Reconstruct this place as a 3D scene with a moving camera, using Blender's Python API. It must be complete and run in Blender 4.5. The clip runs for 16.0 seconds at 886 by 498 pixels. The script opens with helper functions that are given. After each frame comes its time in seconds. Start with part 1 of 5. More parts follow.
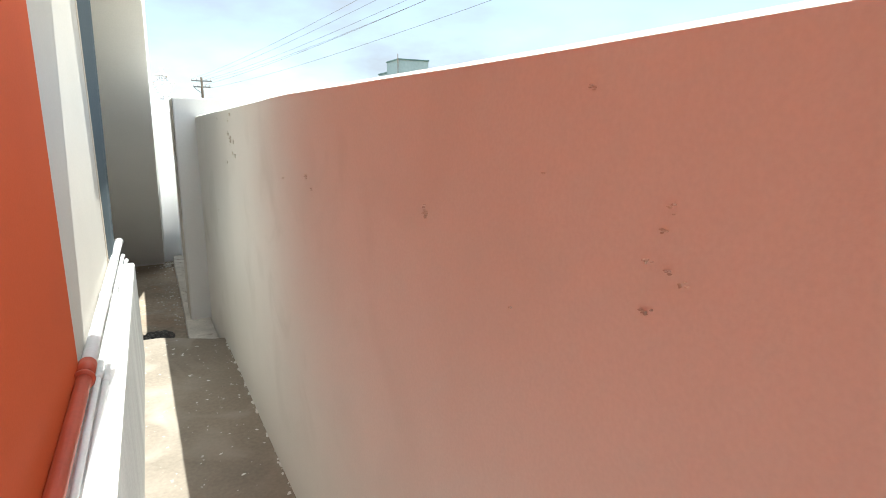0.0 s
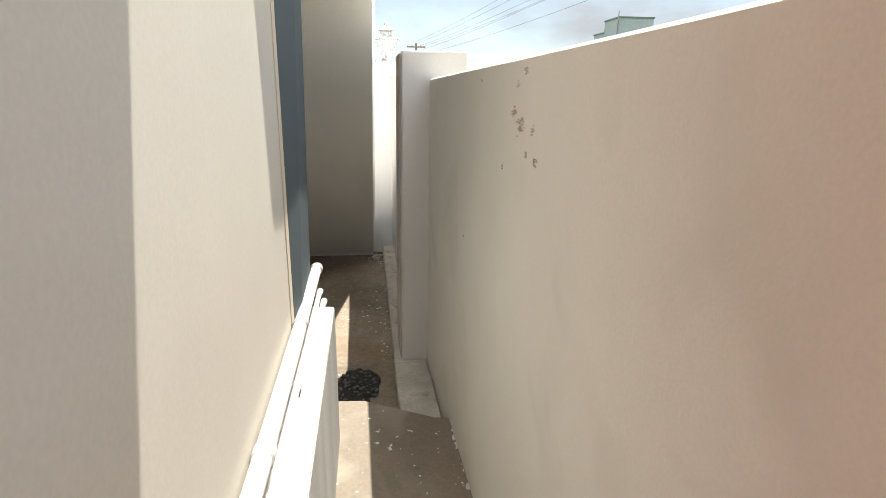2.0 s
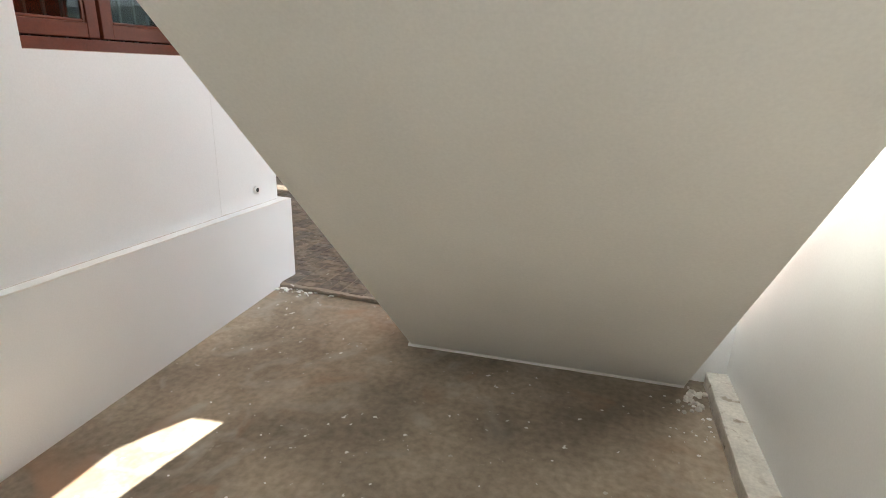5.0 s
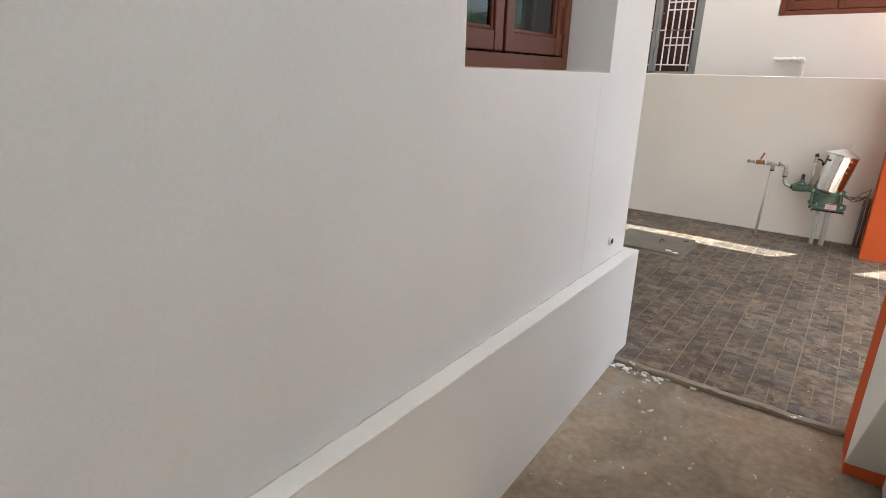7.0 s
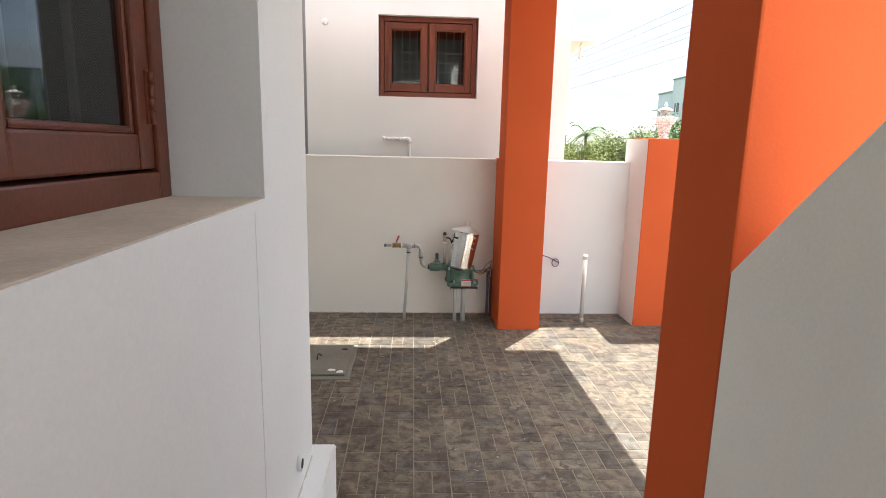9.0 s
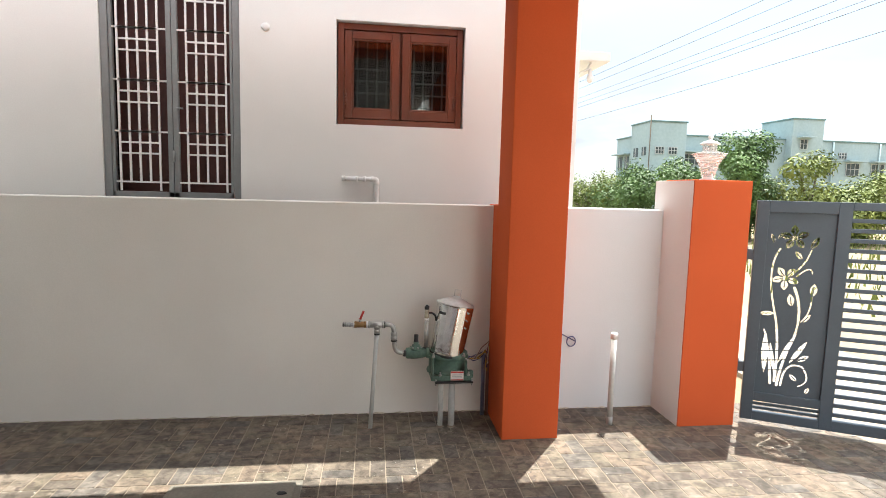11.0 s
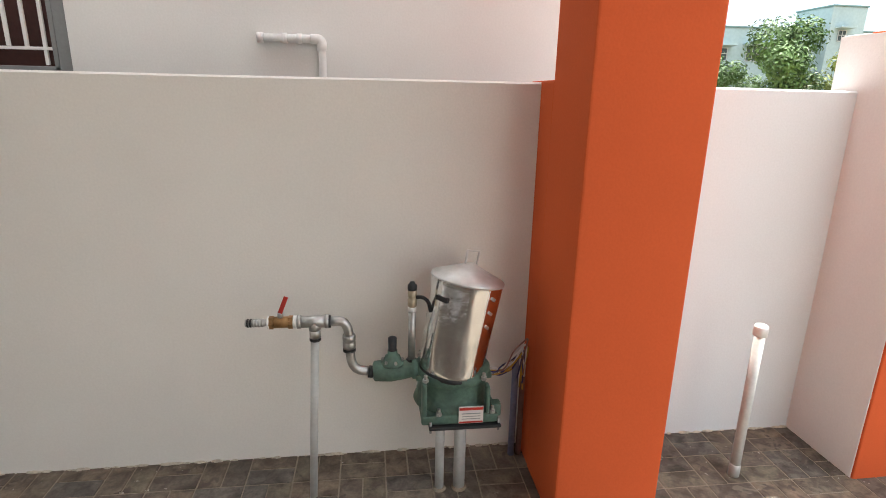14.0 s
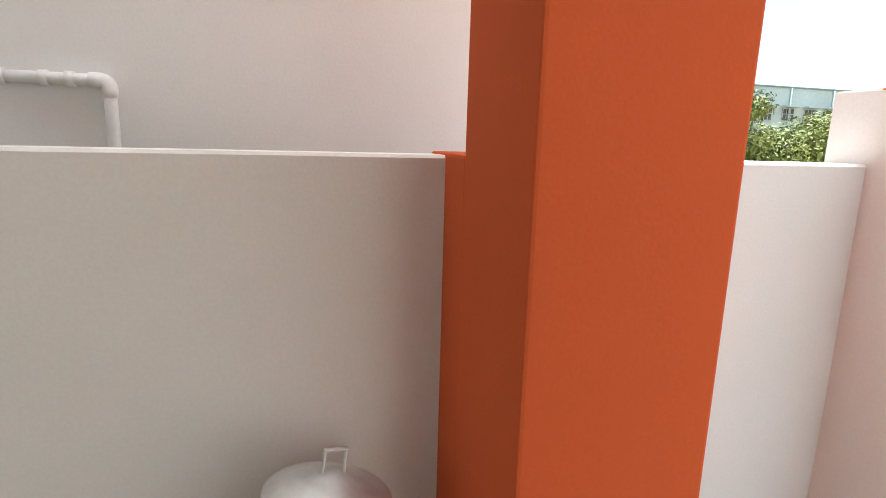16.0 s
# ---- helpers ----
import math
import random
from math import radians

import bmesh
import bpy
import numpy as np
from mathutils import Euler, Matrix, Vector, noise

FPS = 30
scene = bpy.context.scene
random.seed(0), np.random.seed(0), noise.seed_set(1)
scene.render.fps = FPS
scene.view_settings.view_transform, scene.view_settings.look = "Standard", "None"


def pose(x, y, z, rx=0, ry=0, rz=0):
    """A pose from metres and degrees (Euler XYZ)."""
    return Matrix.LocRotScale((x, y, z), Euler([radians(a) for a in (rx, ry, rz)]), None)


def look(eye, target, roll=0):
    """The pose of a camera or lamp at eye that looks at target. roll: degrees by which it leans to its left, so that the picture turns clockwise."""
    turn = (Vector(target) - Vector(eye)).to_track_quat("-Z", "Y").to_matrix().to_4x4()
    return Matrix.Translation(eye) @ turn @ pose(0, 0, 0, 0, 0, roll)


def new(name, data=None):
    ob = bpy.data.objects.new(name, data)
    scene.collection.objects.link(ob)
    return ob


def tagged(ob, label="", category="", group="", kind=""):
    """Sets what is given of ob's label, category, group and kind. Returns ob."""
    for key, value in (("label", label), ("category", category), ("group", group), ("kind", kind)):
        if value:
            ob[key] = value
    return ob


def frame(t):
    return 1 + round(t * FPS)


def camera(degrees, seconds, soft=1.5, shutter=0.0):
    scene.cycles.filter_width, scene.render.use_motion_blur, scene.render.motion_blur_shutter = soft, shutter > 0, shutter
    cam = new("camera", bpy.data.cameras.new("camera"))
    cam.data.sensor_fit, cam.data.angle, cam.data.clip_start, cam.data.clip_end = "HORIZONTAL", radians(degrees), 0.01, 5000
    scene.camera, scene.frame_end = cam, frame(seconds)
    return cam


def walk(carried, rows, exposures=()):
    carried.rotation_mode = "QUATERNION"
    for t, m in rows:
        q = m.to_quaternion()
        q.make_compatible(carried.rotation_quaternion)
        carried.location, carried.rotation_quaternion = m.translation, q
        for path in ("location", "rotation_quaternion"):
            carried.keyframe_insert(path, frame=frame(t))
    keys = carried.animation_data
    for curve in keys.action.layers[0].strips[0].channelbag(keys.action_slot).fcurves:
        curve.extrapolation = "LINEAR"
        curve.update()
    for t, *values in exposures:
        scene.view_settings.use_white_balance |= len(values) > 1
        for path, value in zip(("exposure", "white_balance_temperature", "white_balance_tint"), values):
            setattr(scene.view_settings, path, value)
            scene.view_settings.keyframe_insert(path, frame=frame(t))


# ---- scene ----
cam = camera(77.9, 16.0, soft=0.95)
PATH = [
    (0, (2.339, 1.279, 1.592), (3.159, 3.05, 1.151), 0.8),
    (0.5, (2.377, 1.604, 1.577), (2.893, 3.478, 1.108), 1.2),
    (1, (2.332, 2.025, 1.585), (2.666, 3.928, 1.071), 1.3),
    (1.5, (2.278, 2.474, 1.594), (2.525, 4.38, 1.042), 1.0),
    (2, (2.249, 2.929, 1.589), (2.411, 4.841, 1.024), 1.0),
    (2.5, (2.194, 3.46, 1.595), (2.298, 5.373, 1.021), 1.1),
    (3, (2.154, 3.982, 1.591), (2.236, 5.895, 1.013), 1.3),
    (3.5, (2.111, 4.489, 1.548), (2.142, 6.397, 0.949), 1.4),
    (4, (2.048, 4.964, 1.527), (2.025, 6.864, 0.905), 1.2),
    (4.5, (1.857, 5.329, 1.522), (1.699, 7.223, 0.896), 1.6),
    (5, (1.618, 5.576, 1.408), (1.014, 7.381, 0.793), 1.7),
    (5.2, (1.516, 5.667, 1.367), (0.72, 7.394, 0.748), 1.7),
    (7.3, (0.163, 5.957, 1.453), (-0.972, 7.483, 0.837), 1.5),
    (7.5, (0.098, 6.05, 1.465), (-0.975, 7.624, 0.855), 1.7),
    (8, (-0.059, 6.313, 1.491), (-0.703, 8.136, 0.979), 2.1),
    (8.5, (-0.206, 6.601, 1.527), (-0.288, 8.56, 1.132), 1.7),
    (9, (-0.259, 6.965, 1.563), (-0.147, 8.928, 1.197), 1.3),
    (9.5, (-0.318, 7.303, 1.57), (-0.167, 9.273, 1.259), 1.2),
    (9.7, (-0.347, 7.436, 1.601), (-0.174, 9.41, 1.33), 1.3),
    (11.8, (-0.266, 8.715, 1.445), (0.01, 10.685, 1.239), 1.1),
    (12, (-0.241, 8.817, 1.416), (0.032, 10.783, 1.165), 0.8),
    (12.5, (-0.21, 9.094, 1.411), (0.075, 11.027, 0.984), 0.9),
    (13, (-0.234, 9.383, 1.376), (0.034, 11.297, 0.86), 1.1),
    (13.5, (-0.236, 9.711, 1.412), (0.017, 11.62, 0.87), 1.2),
    (14, (-0.101, 9.998, 1.424), (0.152, 11.906, 0.88), 1.2),
    (14.5, (-0.017, 10.249, 1.359), (0.262, 12.157, 0.825), 1.2),
    (15, (-0.032, 10.512, 1.378), (0.304, 12.414, 0.858), 1.7),
    (15.5, (-0.020, 10.617, 1.422), (0.403, 12.502, 0.906), 1.9),
    (16, (0.152, 10.757, 1.508), (0.693, 12.641, 1.110), 1.6),
]
walk(cam, [(t, look(eye, target, roll)) for t, eye, target, roll in PATH], [
    (0.0, 1.36, 5900, 2.0), (0.5, 1.18, 6050, 3.5), (1.0, 0.84, 6420, 6.0), (1.5, 0.72, 6420, 6.5), (2.0, 1.1, 6550, 6.5), (2.5, 1.08, 6450, 6.5),
    (3.0, 1.42, 6380, 6.0), (3.5, 1.95, 6380, 5.0), (4.0, 2.15, 6450, 5.0), (4.5, 2.3, 6500, 5.0), (5.2, 2.4, 6500, 4.5), (7.3, 2.02, 6450, 6.0),
    (8.0, 1.92, 6380, 6.0), (8.5, 1.90, 6380, 6.0), (9.0, 1.80, 6380, 6.5), (9.5, 1.78, 6420, 6.8), (12.0, 1.56, 6380, 6.5), (12.5, 1.72, 6380, 6.5),
    (14.0, 1.82, 6380, 6.5), (16.0, 1.66, 6380, 6.0)])

# world: hazy tropical noon, sun high over the street side
SUN_DIR = Vector((0.222, 0.287, 1.0)).normalized()
world = bpy.data.worlds.new("sky")
scene.world = world
world.use_nodes = True
wn, wl = world.node_tree.nodes, world.node_tree.links
sky = wn.new("ShaderNodeTexSky")
sky.sky_type = 'NISHITA'
sky.sun_disc = False
sky.sun_elevation = math.asin(SUN_DIR.z)
sky.sun_rotation = math.atan2(SUN_DIR.x, SUN_DIR.y)
wn["Background"].inputs["Strength"].default_value = 0.12
sky.air_density, sky.dust_density, sky.ozone_density = 1.0, 0.4, 1.0
wtc = wn.new("ShaderNodeTexCoord")
wmap = wn.new("ShaderNodeMapping")
wmap.inputs["Scale"].default_value = (1.0, 1.0, 2.6)
wnoise = wn.new("ShaderNodeTexNoise")
wnoise.inputs["Scale"].default_value = 2.3
wnoise.inputs["Detail"].default_value = 7.0
wnoise.inputs["Roughness"].default_value = 0.55
wramp = wn.new("ShaderNodeValToRGB")
wramp.color_ramp.elements[0].position, wramp.color_ramp.elements[1].position = 0.36, 0.62
wramp.color_ramp.elements[0].color = (0.45, 0.45, 0.45, 1)
wmix = wn.new("ShaderNodeMix")
wmix.data_type = 'RGBA'
# thin bright cloud veil, brighter towards the high sun
wsep = wn.new("ShaderNodeSeparateXYZ")
wrise = wn.new("ShaderNodeMapRange")
wrise.interpolation_type = 'SMOOTHSTEP'
wrise.inputs["From Min"].default_value, wrise.inputs["From Max"].default_value = 0.2, 0.95
wveil = wn.new("ShaderNodeMix")
wveil.data_type = 'RGBA'
wveil.inputs[6].default_value, wveil.inputs[7].default_value = (2.35, 2.42, 2.62, 1), (13.0, 13.0, 12.8, 1)
wl.new(wtc.outputs["Generated"], wsep.inputs[0])
wl.new(wsep.outputs["Z"], wrise.inputs["Value"])
wl.new(wrise.outputs["Result"], wveil.inputs[0])
wl.new(wveil.outputs[2], wmix.inputs[7])
wl.new(wtc.outputs["Generated"], wmap.inputs["Vector"])
wl.new(wmap.outputs["Vector"], wnoise.inputs["Vector"])
wl.new(wnoise.outputs["Fac"], wramp.inputs["Fac"])
wl.new(wramp.outputs["Color"], wmix.inputs[0])
wl.new(sky.outputs["Color"], wmix.inputs[6])
wl.new(wmix.outputs[2], wn["Background"].inputs["Color"])
sun_data = bpy.data.lights.new("sun", 'SUN')
sun_data.energy, sun_data.angle, sun_data.color = 4.2, radians(0.45), (1.0, 0.95, 0.87)
sun_ob = new("sun", sun_data)
sun_ob.matrix_world = look(SUN_DIR * 40, (0, 0, 0))


# ---- materials ----
def material(name, colour, rough=0.7, metal=0.0, vary=0.12, scale=3.0, fine=60.0, bump=0.15, tint=None, streak=0.0, spec=0.4, per_object=0.0, depth=0.004):
    """Painted, mineral or metal surface with broad and fine variation and relief."""
    m = bpy.data.materials.new(name)
    m.use_nodes = True
    n, l = m.node_tree.nodes, m.node_tree.links
    b = n["Principled BSDF"]
    b.inputs["Roughness"].default_value, b.inputs["Metallic"].default_value = rough, metal
    b.inputs["Specular IOR Level"].default_value = spec
    tc = n.new("ShaderNodeTexCoord")
    broad, grain = n.new("ShaderNodeTexNoise"), n.new("ShaderNodeTexNoise")
    broad.inputs["Scale"].default_value, broad.inputs["Detail"].default_value = scale, 6
    grain.inputs["Scale"].default_value, grain.inputs["Detail"].default_value = fine, 4
    src = tc.outputs["Object"]
    mp = n.new("ShaderNodeMapping")
    if streak:
        mp.inputs["Scale"].default_value = (1, 1, 1 - streak)
    l.new(src, mp.inputs["Vector"])
    l.new(mp.outputs["Vector"], broad.inputs["Vector"])
    l.new(src, grain.inputs["Vector"])
    dark = tuple(c * (1 - vary) for c in colour)
    light = tuple(min(1, c * (1 + vary * 0.6)) for c in (tint or colour))
    ramp = n.new("ShaderNodeValToRGB")
    ramp.color_ramp.elements[0].position, ramp.color_ramp.elements[1].position = 0.3, 0.7
    ramp.color_ramp.elements[0].color, ramp.color_ramp.elements[1].color = (*dark, 1), (*light, 1)
    l.new(broad.outputs["Fac"], ramp.inputs["Fac"])
    g = n.new("ShaderNodeMapRange")
    g.inputs["From Min"].default_value, g.inputs["From Max"].default_value = 0.3, 0.7
    g.inputs["To Min"].default_value, g.inputs["To Max"].default_value = 1 - vary * 0.6, 1 + vary * 0.4
    l.new(grain.outputs["Fac"], g.inputs["Value"])
    mul = n.new("ShaderNodeVectorMath")
    mul.operation = 'SCALE'
    l.new(ramp.outputs["Color"], mul.inputs[0])
    l.new(g.outputs["Result"], mul.inputs["Scale"])
    out = mul.outputs[0]
    if per_object:
        oi = n.new("ShaderNodeObjectInfo")
        pr = n.new("ShaderNodeMapRange")
        pr.inputs["To Min"].default_value, pr.inputs["To Max"].default_value = 1 - per_object, 1 + per_object
        l.new(oi.outputs["Random"], pr.inputs["Value"])
        mul2 = n.new("ShaderNodeVectorMath")
        mul2.operation = 'SCALE'
        l.new(out, mul2.inputs[0])
        l.new(pr.outputs["Result"], mul2.inputs["Scale"])
        out = mul2.outputs[0]
    l.new(out, b.inputs["Base Color"])
    if bump:
        bp = n.new("ShaderNodeBump")
        bp.inputs["Strength"].default_value, bp.inputs["Distance"].default_value = bump, depth
        l.new(grain.outputs["Fac"], bp.inputs["Height"])
        l.new(bp.outputs["Normal"], b.inputs["Normal"])
    return m


def spotted(m, colour, scale, low, high, mask_scale=1.3, mask=(0.42, 0.6), distort=0.0, whole=False):
    """Adds spots or stains with a shape of their own over a material."""
    n, l = m.node_tree.nodes, m.node_tree.links
    b = n["Principled BSDF"]
    old = b.inputs["Base Color"].links[0].from_socket
    tc = n.new("ShaderNodeTexCoord")
    a, c = n.new("ShaderNodeTexNoise"), n.new("ShaderNodeTexNoise")
    a.inputs["Scale"].default_value, a.inputs["Detail"].default_value, a.inputs["Distortion"].default_value = scale, 3, distort
    c.inputs["Scale"].default_value = mask_scale
    where = n.new("ShaderNodeNewGeometry").outputs["Position"] if whole else tc.outputs["Object"]
    for t in (a, c):
        l.new(where, t.inputs["Vector"])
    r1, r2 = n.new("ShaderNodeMapRange"), n.new("ShaderNodeMapRange")
    r1.inputs["From Min"].default_value, r1.inputs["From Max"].default_value = low, high
    r2.inputs["From Min"].default_value, r2.inputs["From Max"].default_value = mask
    l.new(a.outputs["Fac"], r1.inputs["Value"])
    l.new(c.outputs["Fac"], r2.inputs["Value"])
    f = n.new("ShaderNodeMath")
    f.operation = 'MULTIPLY'
    l.new(r1.outputs["Result"], f.inputs[0])
    l.new(r2.outputs["Result"], f.inputs[1])
    mix = n.new("ShaderNodeMix")
    mix.data_type = 'RGBA'
    l.new(f.outputs[0], mix.inputs[0])
    l.new(old, mix.inputs[6])
    mix.inputs[7].default_value = (*colour, 1)
    l.new(mix.outputs[2], b.inputs["Base Color"])
    return m


WHITE = material("white_wall_paint", (0.80, 0.80, 0.795), 0.75, vary=0.04, scale=1.6, fine=140, bump=0.1, spec=0.25)
CREAM = material("cream_wall_paint", (0.76, 0.735, 0.685), 0.8, vary=0.05, scale=1.4, fine=170, bump=0.09, spec=0.2, streak=0.75)
spotted(CREAM, (0.66, 0.635, 0.58), 3.2, 0.5, 0.75, 0.9, (0.4, 0.65), 0.8)
NWALL = material("off_white_wall_paint", (0.82, 0.80, 0.765), 0.8, vary=0.05, scale=1.3, fine=130, bump=0.12, spec=0.2)
# the off-white paint again, with bluish skylight put into its colour
SKYLITW = material("skylit_white_wall_paint", (0.70, 0.725, 0.75), 0.8, vary=0.05, scale=1.3, fine=130, bump=0.12, spec=0.2)
HCREAM = material("warm_cream_wall_paint", (0.55, 0.51, 0.45), 0.8, vary=0.06, scale=1.4, fine=120, bump=0.04, spec=0.2)
LEDGEF = material("grey_streaked_cement", (0.44, 0.43, 0.41), 0.9, vary=0.16, scale=5, fine=90, bump=0.35, streak=0.8, spec=0.1)
PEACH = material("peach_reflected_tint", (0.57, 0.49, 0.40), 0.85, vary=0.08, scale=3, fine=120, bump=0.15, spec=0.15)
CHIP = material("chipped_plaster", (0.60, 0.54, 0.46), 0.95, vary=0.3, scale=30, fine=90, bump=0.6)
PALE = material("pale_wall_paint", (0.73, 0.725, 0.71), 0.75, vary=0.05, scale=1.3, fine=120, bump=0.12, spec=0.2)
SOFFIT = material("grey_white_soffit_paint", (0.83, 0.825, 0.785), 0.8, vary=0.05, scale=1.5, fine=110, bump=0.15, spec=0.2)
ORANGE = material("orange_wall_paint", (0.56, 0.103, 0.034), 0.75, vary=0.05, scale=2, fine=140, bump=0.12, spec=0.08)
ROUGH = material("rough_sand_render", (0.60, 0.56, 0.50), 0.9, vary=0.12, scale=4, fine=150, bump=0.5, spec=0.1, depth=0.005)
GREYP = material("slate_grey_wall_paint", (0.078, 0.098, 0.108), 0.8, vary=0.08, scale=2, fine=190, bump=0.2, spec=0.25)
CONC = material("stained_concrete", (0.285, 0.232, 0.178), 0.85, vary=0.34, scale=1.7, fine=30, bump=0.3, tint=(0.36, 0.295, 0.225), spec=0.2)
spotted(CONC, (0.42, 0.385, 0.33), 3.2, 0.52, 0.75, 0.9, (0.4, 0.6), 1.5)
spotted(CONC, (0.33, 0.205, 0.135), 2.4, 0.55, 0.75, 1.1, (0.45, 0.6), 1.0)
spotted(CONC, (0.74, 0.72, 0.68), 24, 0.685, 0.70, 1.6, (0.42, 0.55))
PATHC = material("smooth_cement_path", (0.275, 0.232, 0.185), 0.85, vary=0.18, scale=2.5, fine=55, bump=0.3, spec=0.2)
spotted(PATHC, (0.38, 0.33, 0.275), 3.0, 0.5, 0.7, 1.2, (0.4, 0.6), 1.2)
spotted(PATHC, (0.72, 0.70, 0.66), 26, 0.68, 0.695, 1.5, (0.36, 0.5))
KERB = material("whitewashed_kerb", (0.62, 0.58, 0.52), 0.9, vary=0.2, scale=7, fine=70, bump=0.5, spec=0.1)
spotted(KERB, (0.3, 0.25, 0.2), 18, 0.58, 0.7, 4, (0.4, 0.6))
def slate(name, island):
    """Rough stone pavers, each of its own shade, with cleft relief and dusty scuffs."""
    m = bpy.data.materials.new(name)
    m.use_nodes = True
    n, l = m.node_tree.nodes, m.node_tree.links
    b = n["Principled BSDF"]
    b.inputs["Roughness"].default_value, b.inputs["Specular IOR Level"].default_value = 0.62, 0.3
    geo = n.new("ShaderNodeNewGeometry")
    rnd = geo.outputs["Random Per Island"] if island else n.new("ShaderNodeObjectInfo").outputs["Random"]
    shade = n.new("ShaderNodeValToRGB")
    shade.color_ramp.elements[0].color, shade.color_ramp.elements[1].color = (0.096, 0.080, 0.065, 1), (0.150, 0.124, 0.098, 1)
    for pos, c in ((0.17, (0.128, 0.102, 0.078)), (0.36, (0.140, 0.107, 0.080)), (0.52, (0.128, 0.106, 0.079)), (0.68, (0.108, 0.095, 0.083)), (0.82, (0.114, 0.090, 0.072))):
        shade.color_ramp.elements.new(pos).color = (*c, 1)
    shade.color_ramp.interpolation = 'CONSTANT'
    shade.color_ramp.elements[-1].position = 0.93
    l.new(rnd, shade.inputs["Fac"])
    cleft, grain, wide = (n.new("ShaderNodeTexNoise") for _ in range(3))
    for t, sc, de, di in ((cleft, 17, 9, 0.5), (grain, 110, 4, 0.0), (wide, 1.6, 4, 0.4)):
        t.inputs["Scale"].default_value, t.inputs["Detail"].default_value, t.inputs["Distortion"].default_value = sc, de, di
        l.new(geo.outputs["Position"], t.inputs["Vector"])
    col = shade.outputs["Color"]
    for t, lo, hi in ((cleft, 0.5, 1.5), (grain, 0.86, 1.14), (wide, 0.85, 1.2)):
        r = n.new("ShaderNodeMapRange")
        r.inputs["From Min"].default_value, r.inputs["From Max"].default_value = 0.32, 0.68
        r.inputs["To Min"].default_value, r.inputs["To Max"].default_value = lo, hi
        l.new(t.outputs["Fac"], r.inputs["Value"])
        k = n.new("ShaderNodeVectorMath")
        k.operation = 'SCALE'
        l.new(col, k.inputs[0])
        l.new(r.outputs["Result"], k.inputs["Scale"])
        col = k.outputs[0]
    l.new(col, b.inputs["Base Color"])
    bp = n.new("ShaderNodeBump")
    bp.inputs["Strength"].default_value, bp.inputs["Distance"].default_value = 0.9, 0.008
    l.new(cleft.outputs["Fac"], bp.inputs["Height"])
    l.new(bp.outputs["Normal"], b.inputs["Normal"])
    spotted(m, (0.085, 0.066, 0.055), 26, 0.56, 0.64, 3.0, (0.40, 0.6), 0.3, whole=True)
    spotted(m, (0.21, 0.178, 0.145), 22, 0.60, 0.68, 1.5, (0.46, 0.62), 0.6, whole=True)
    spotted(m, (0.50, 0.47, 0.42), 40, 0.69, 0.715, 2.6, (0.48, 0.6), 0.6, whole=True)
    return m


PAVER = slate("dark_stone_paver", False)
PAVERF = slate("dark_stone_paver_field", True)
SILLM = material("bare_tan_plaster", (0.56, 0.48, 0.40), 0.9, vary=0.14, scale=6, fine=110, bump=0.2, spec=0.15)
GROUT = material("paver_joint", (0.27, 0.225, 0.175), 0.9, vary=0.2, scale=6, fine=60, bump=0.4)
WOOD = material("red_brown_varnished_wood", (0.135, 0.033, 0.014), 0.36, vary=0.22, scale=5, fine=80, bump=0.2, streak=0.85, spec=0.5)
GATE = material("blue_grey_gate_paint", (0.055, 0.075, 0.098), 0.45, vary=0.1, scale=6, fine=90, bump=0.1, spec=0.5)
STEELP = material("grey_enamel_steel", (0.22, 0.23, 0.235), 0.5, vary=0.1, scale=8, fine=90, bump=0.1)
WHITEP = material("white_enamel_grille", (0.78, 0.77, 0.76), 0.45, vary=0.05, scale=8, fine=80, bump=0.05)
PVC = material("white_pvc_pipe", (0.74, 0.73, 0.72), 0.42, vary=0.07, scale=9, fine=70, bump=0.08)
PVCG = material("grey_pvc_pipe", (0.50, 0.50, 0.49), 0.5, vary=0.12, scale=8, fine=70, bump=0.1)
REDP = material("red_painted_pipe", (0.45, 0.075, 0.035), 0.5, vary=0.12, scale=8, fine=70, bump=0.1)
ALU = material("dented_aluminium_sheet", (0.84, 0.84, 0.83), 0.15, 1.0, vary=0.14, scale=7, fine=26, bump=0.22, spec=0.5)
LIDM = material("dull_aluminium_lid", (0.66, 0.65, 0.64), 0.5, 0.75, vary=0.15, scale=9, fine=40, bump=0.15, spec=0.5)
GALV = material("galvanised_steel", (0.46, 0.46, 0.45), 0.42, 0.9, vary=0.25, scale=12, fine=60, bump=0.2)
GREEN = material("green_cast_iron_paint", (0.085, 0.145, 0.112), 0.55, vary=0.35, scale=11, fine=70, bump=0.3)
BRASSP = material("pale_brass_cock", (0.42, 0.36, 0.27), 0.4, 0.7, vary=0.2, scale=14, fine=80, bump=0.15)
BRASS = material("brass_valve", (0.36, 0.21, 0.09), 0.45, 0.7, vary=0.2, scale=14, fine=80, bump=0.15)
RED = material("red_lever", (0.42, 0.03, 0.02), 0.45, vary=0.1, scale=10, fine=60, bump=0.05)
BLACK = material("black_rubber", (0.018, 0.018, 0.02), 0.6, vary=0.2, scale=10, fine=60, bump=0.1)
PLATE = material("white_name_plate", (0.62, 0.58, 0.56), 0.4, vary=0.05, bump=0.0)
BLUEC = material("faded_blue_conduit", (0.20, 0.22, 0.34), 0.5, vary=0.25, scale=12, fine=60, bump=0.1)
BROWNC = material("faded_brown_conduit", (0.24, 0.13, 0.11), 0.55, vary=0.25, scale=12, fine=60, bump=0.1)
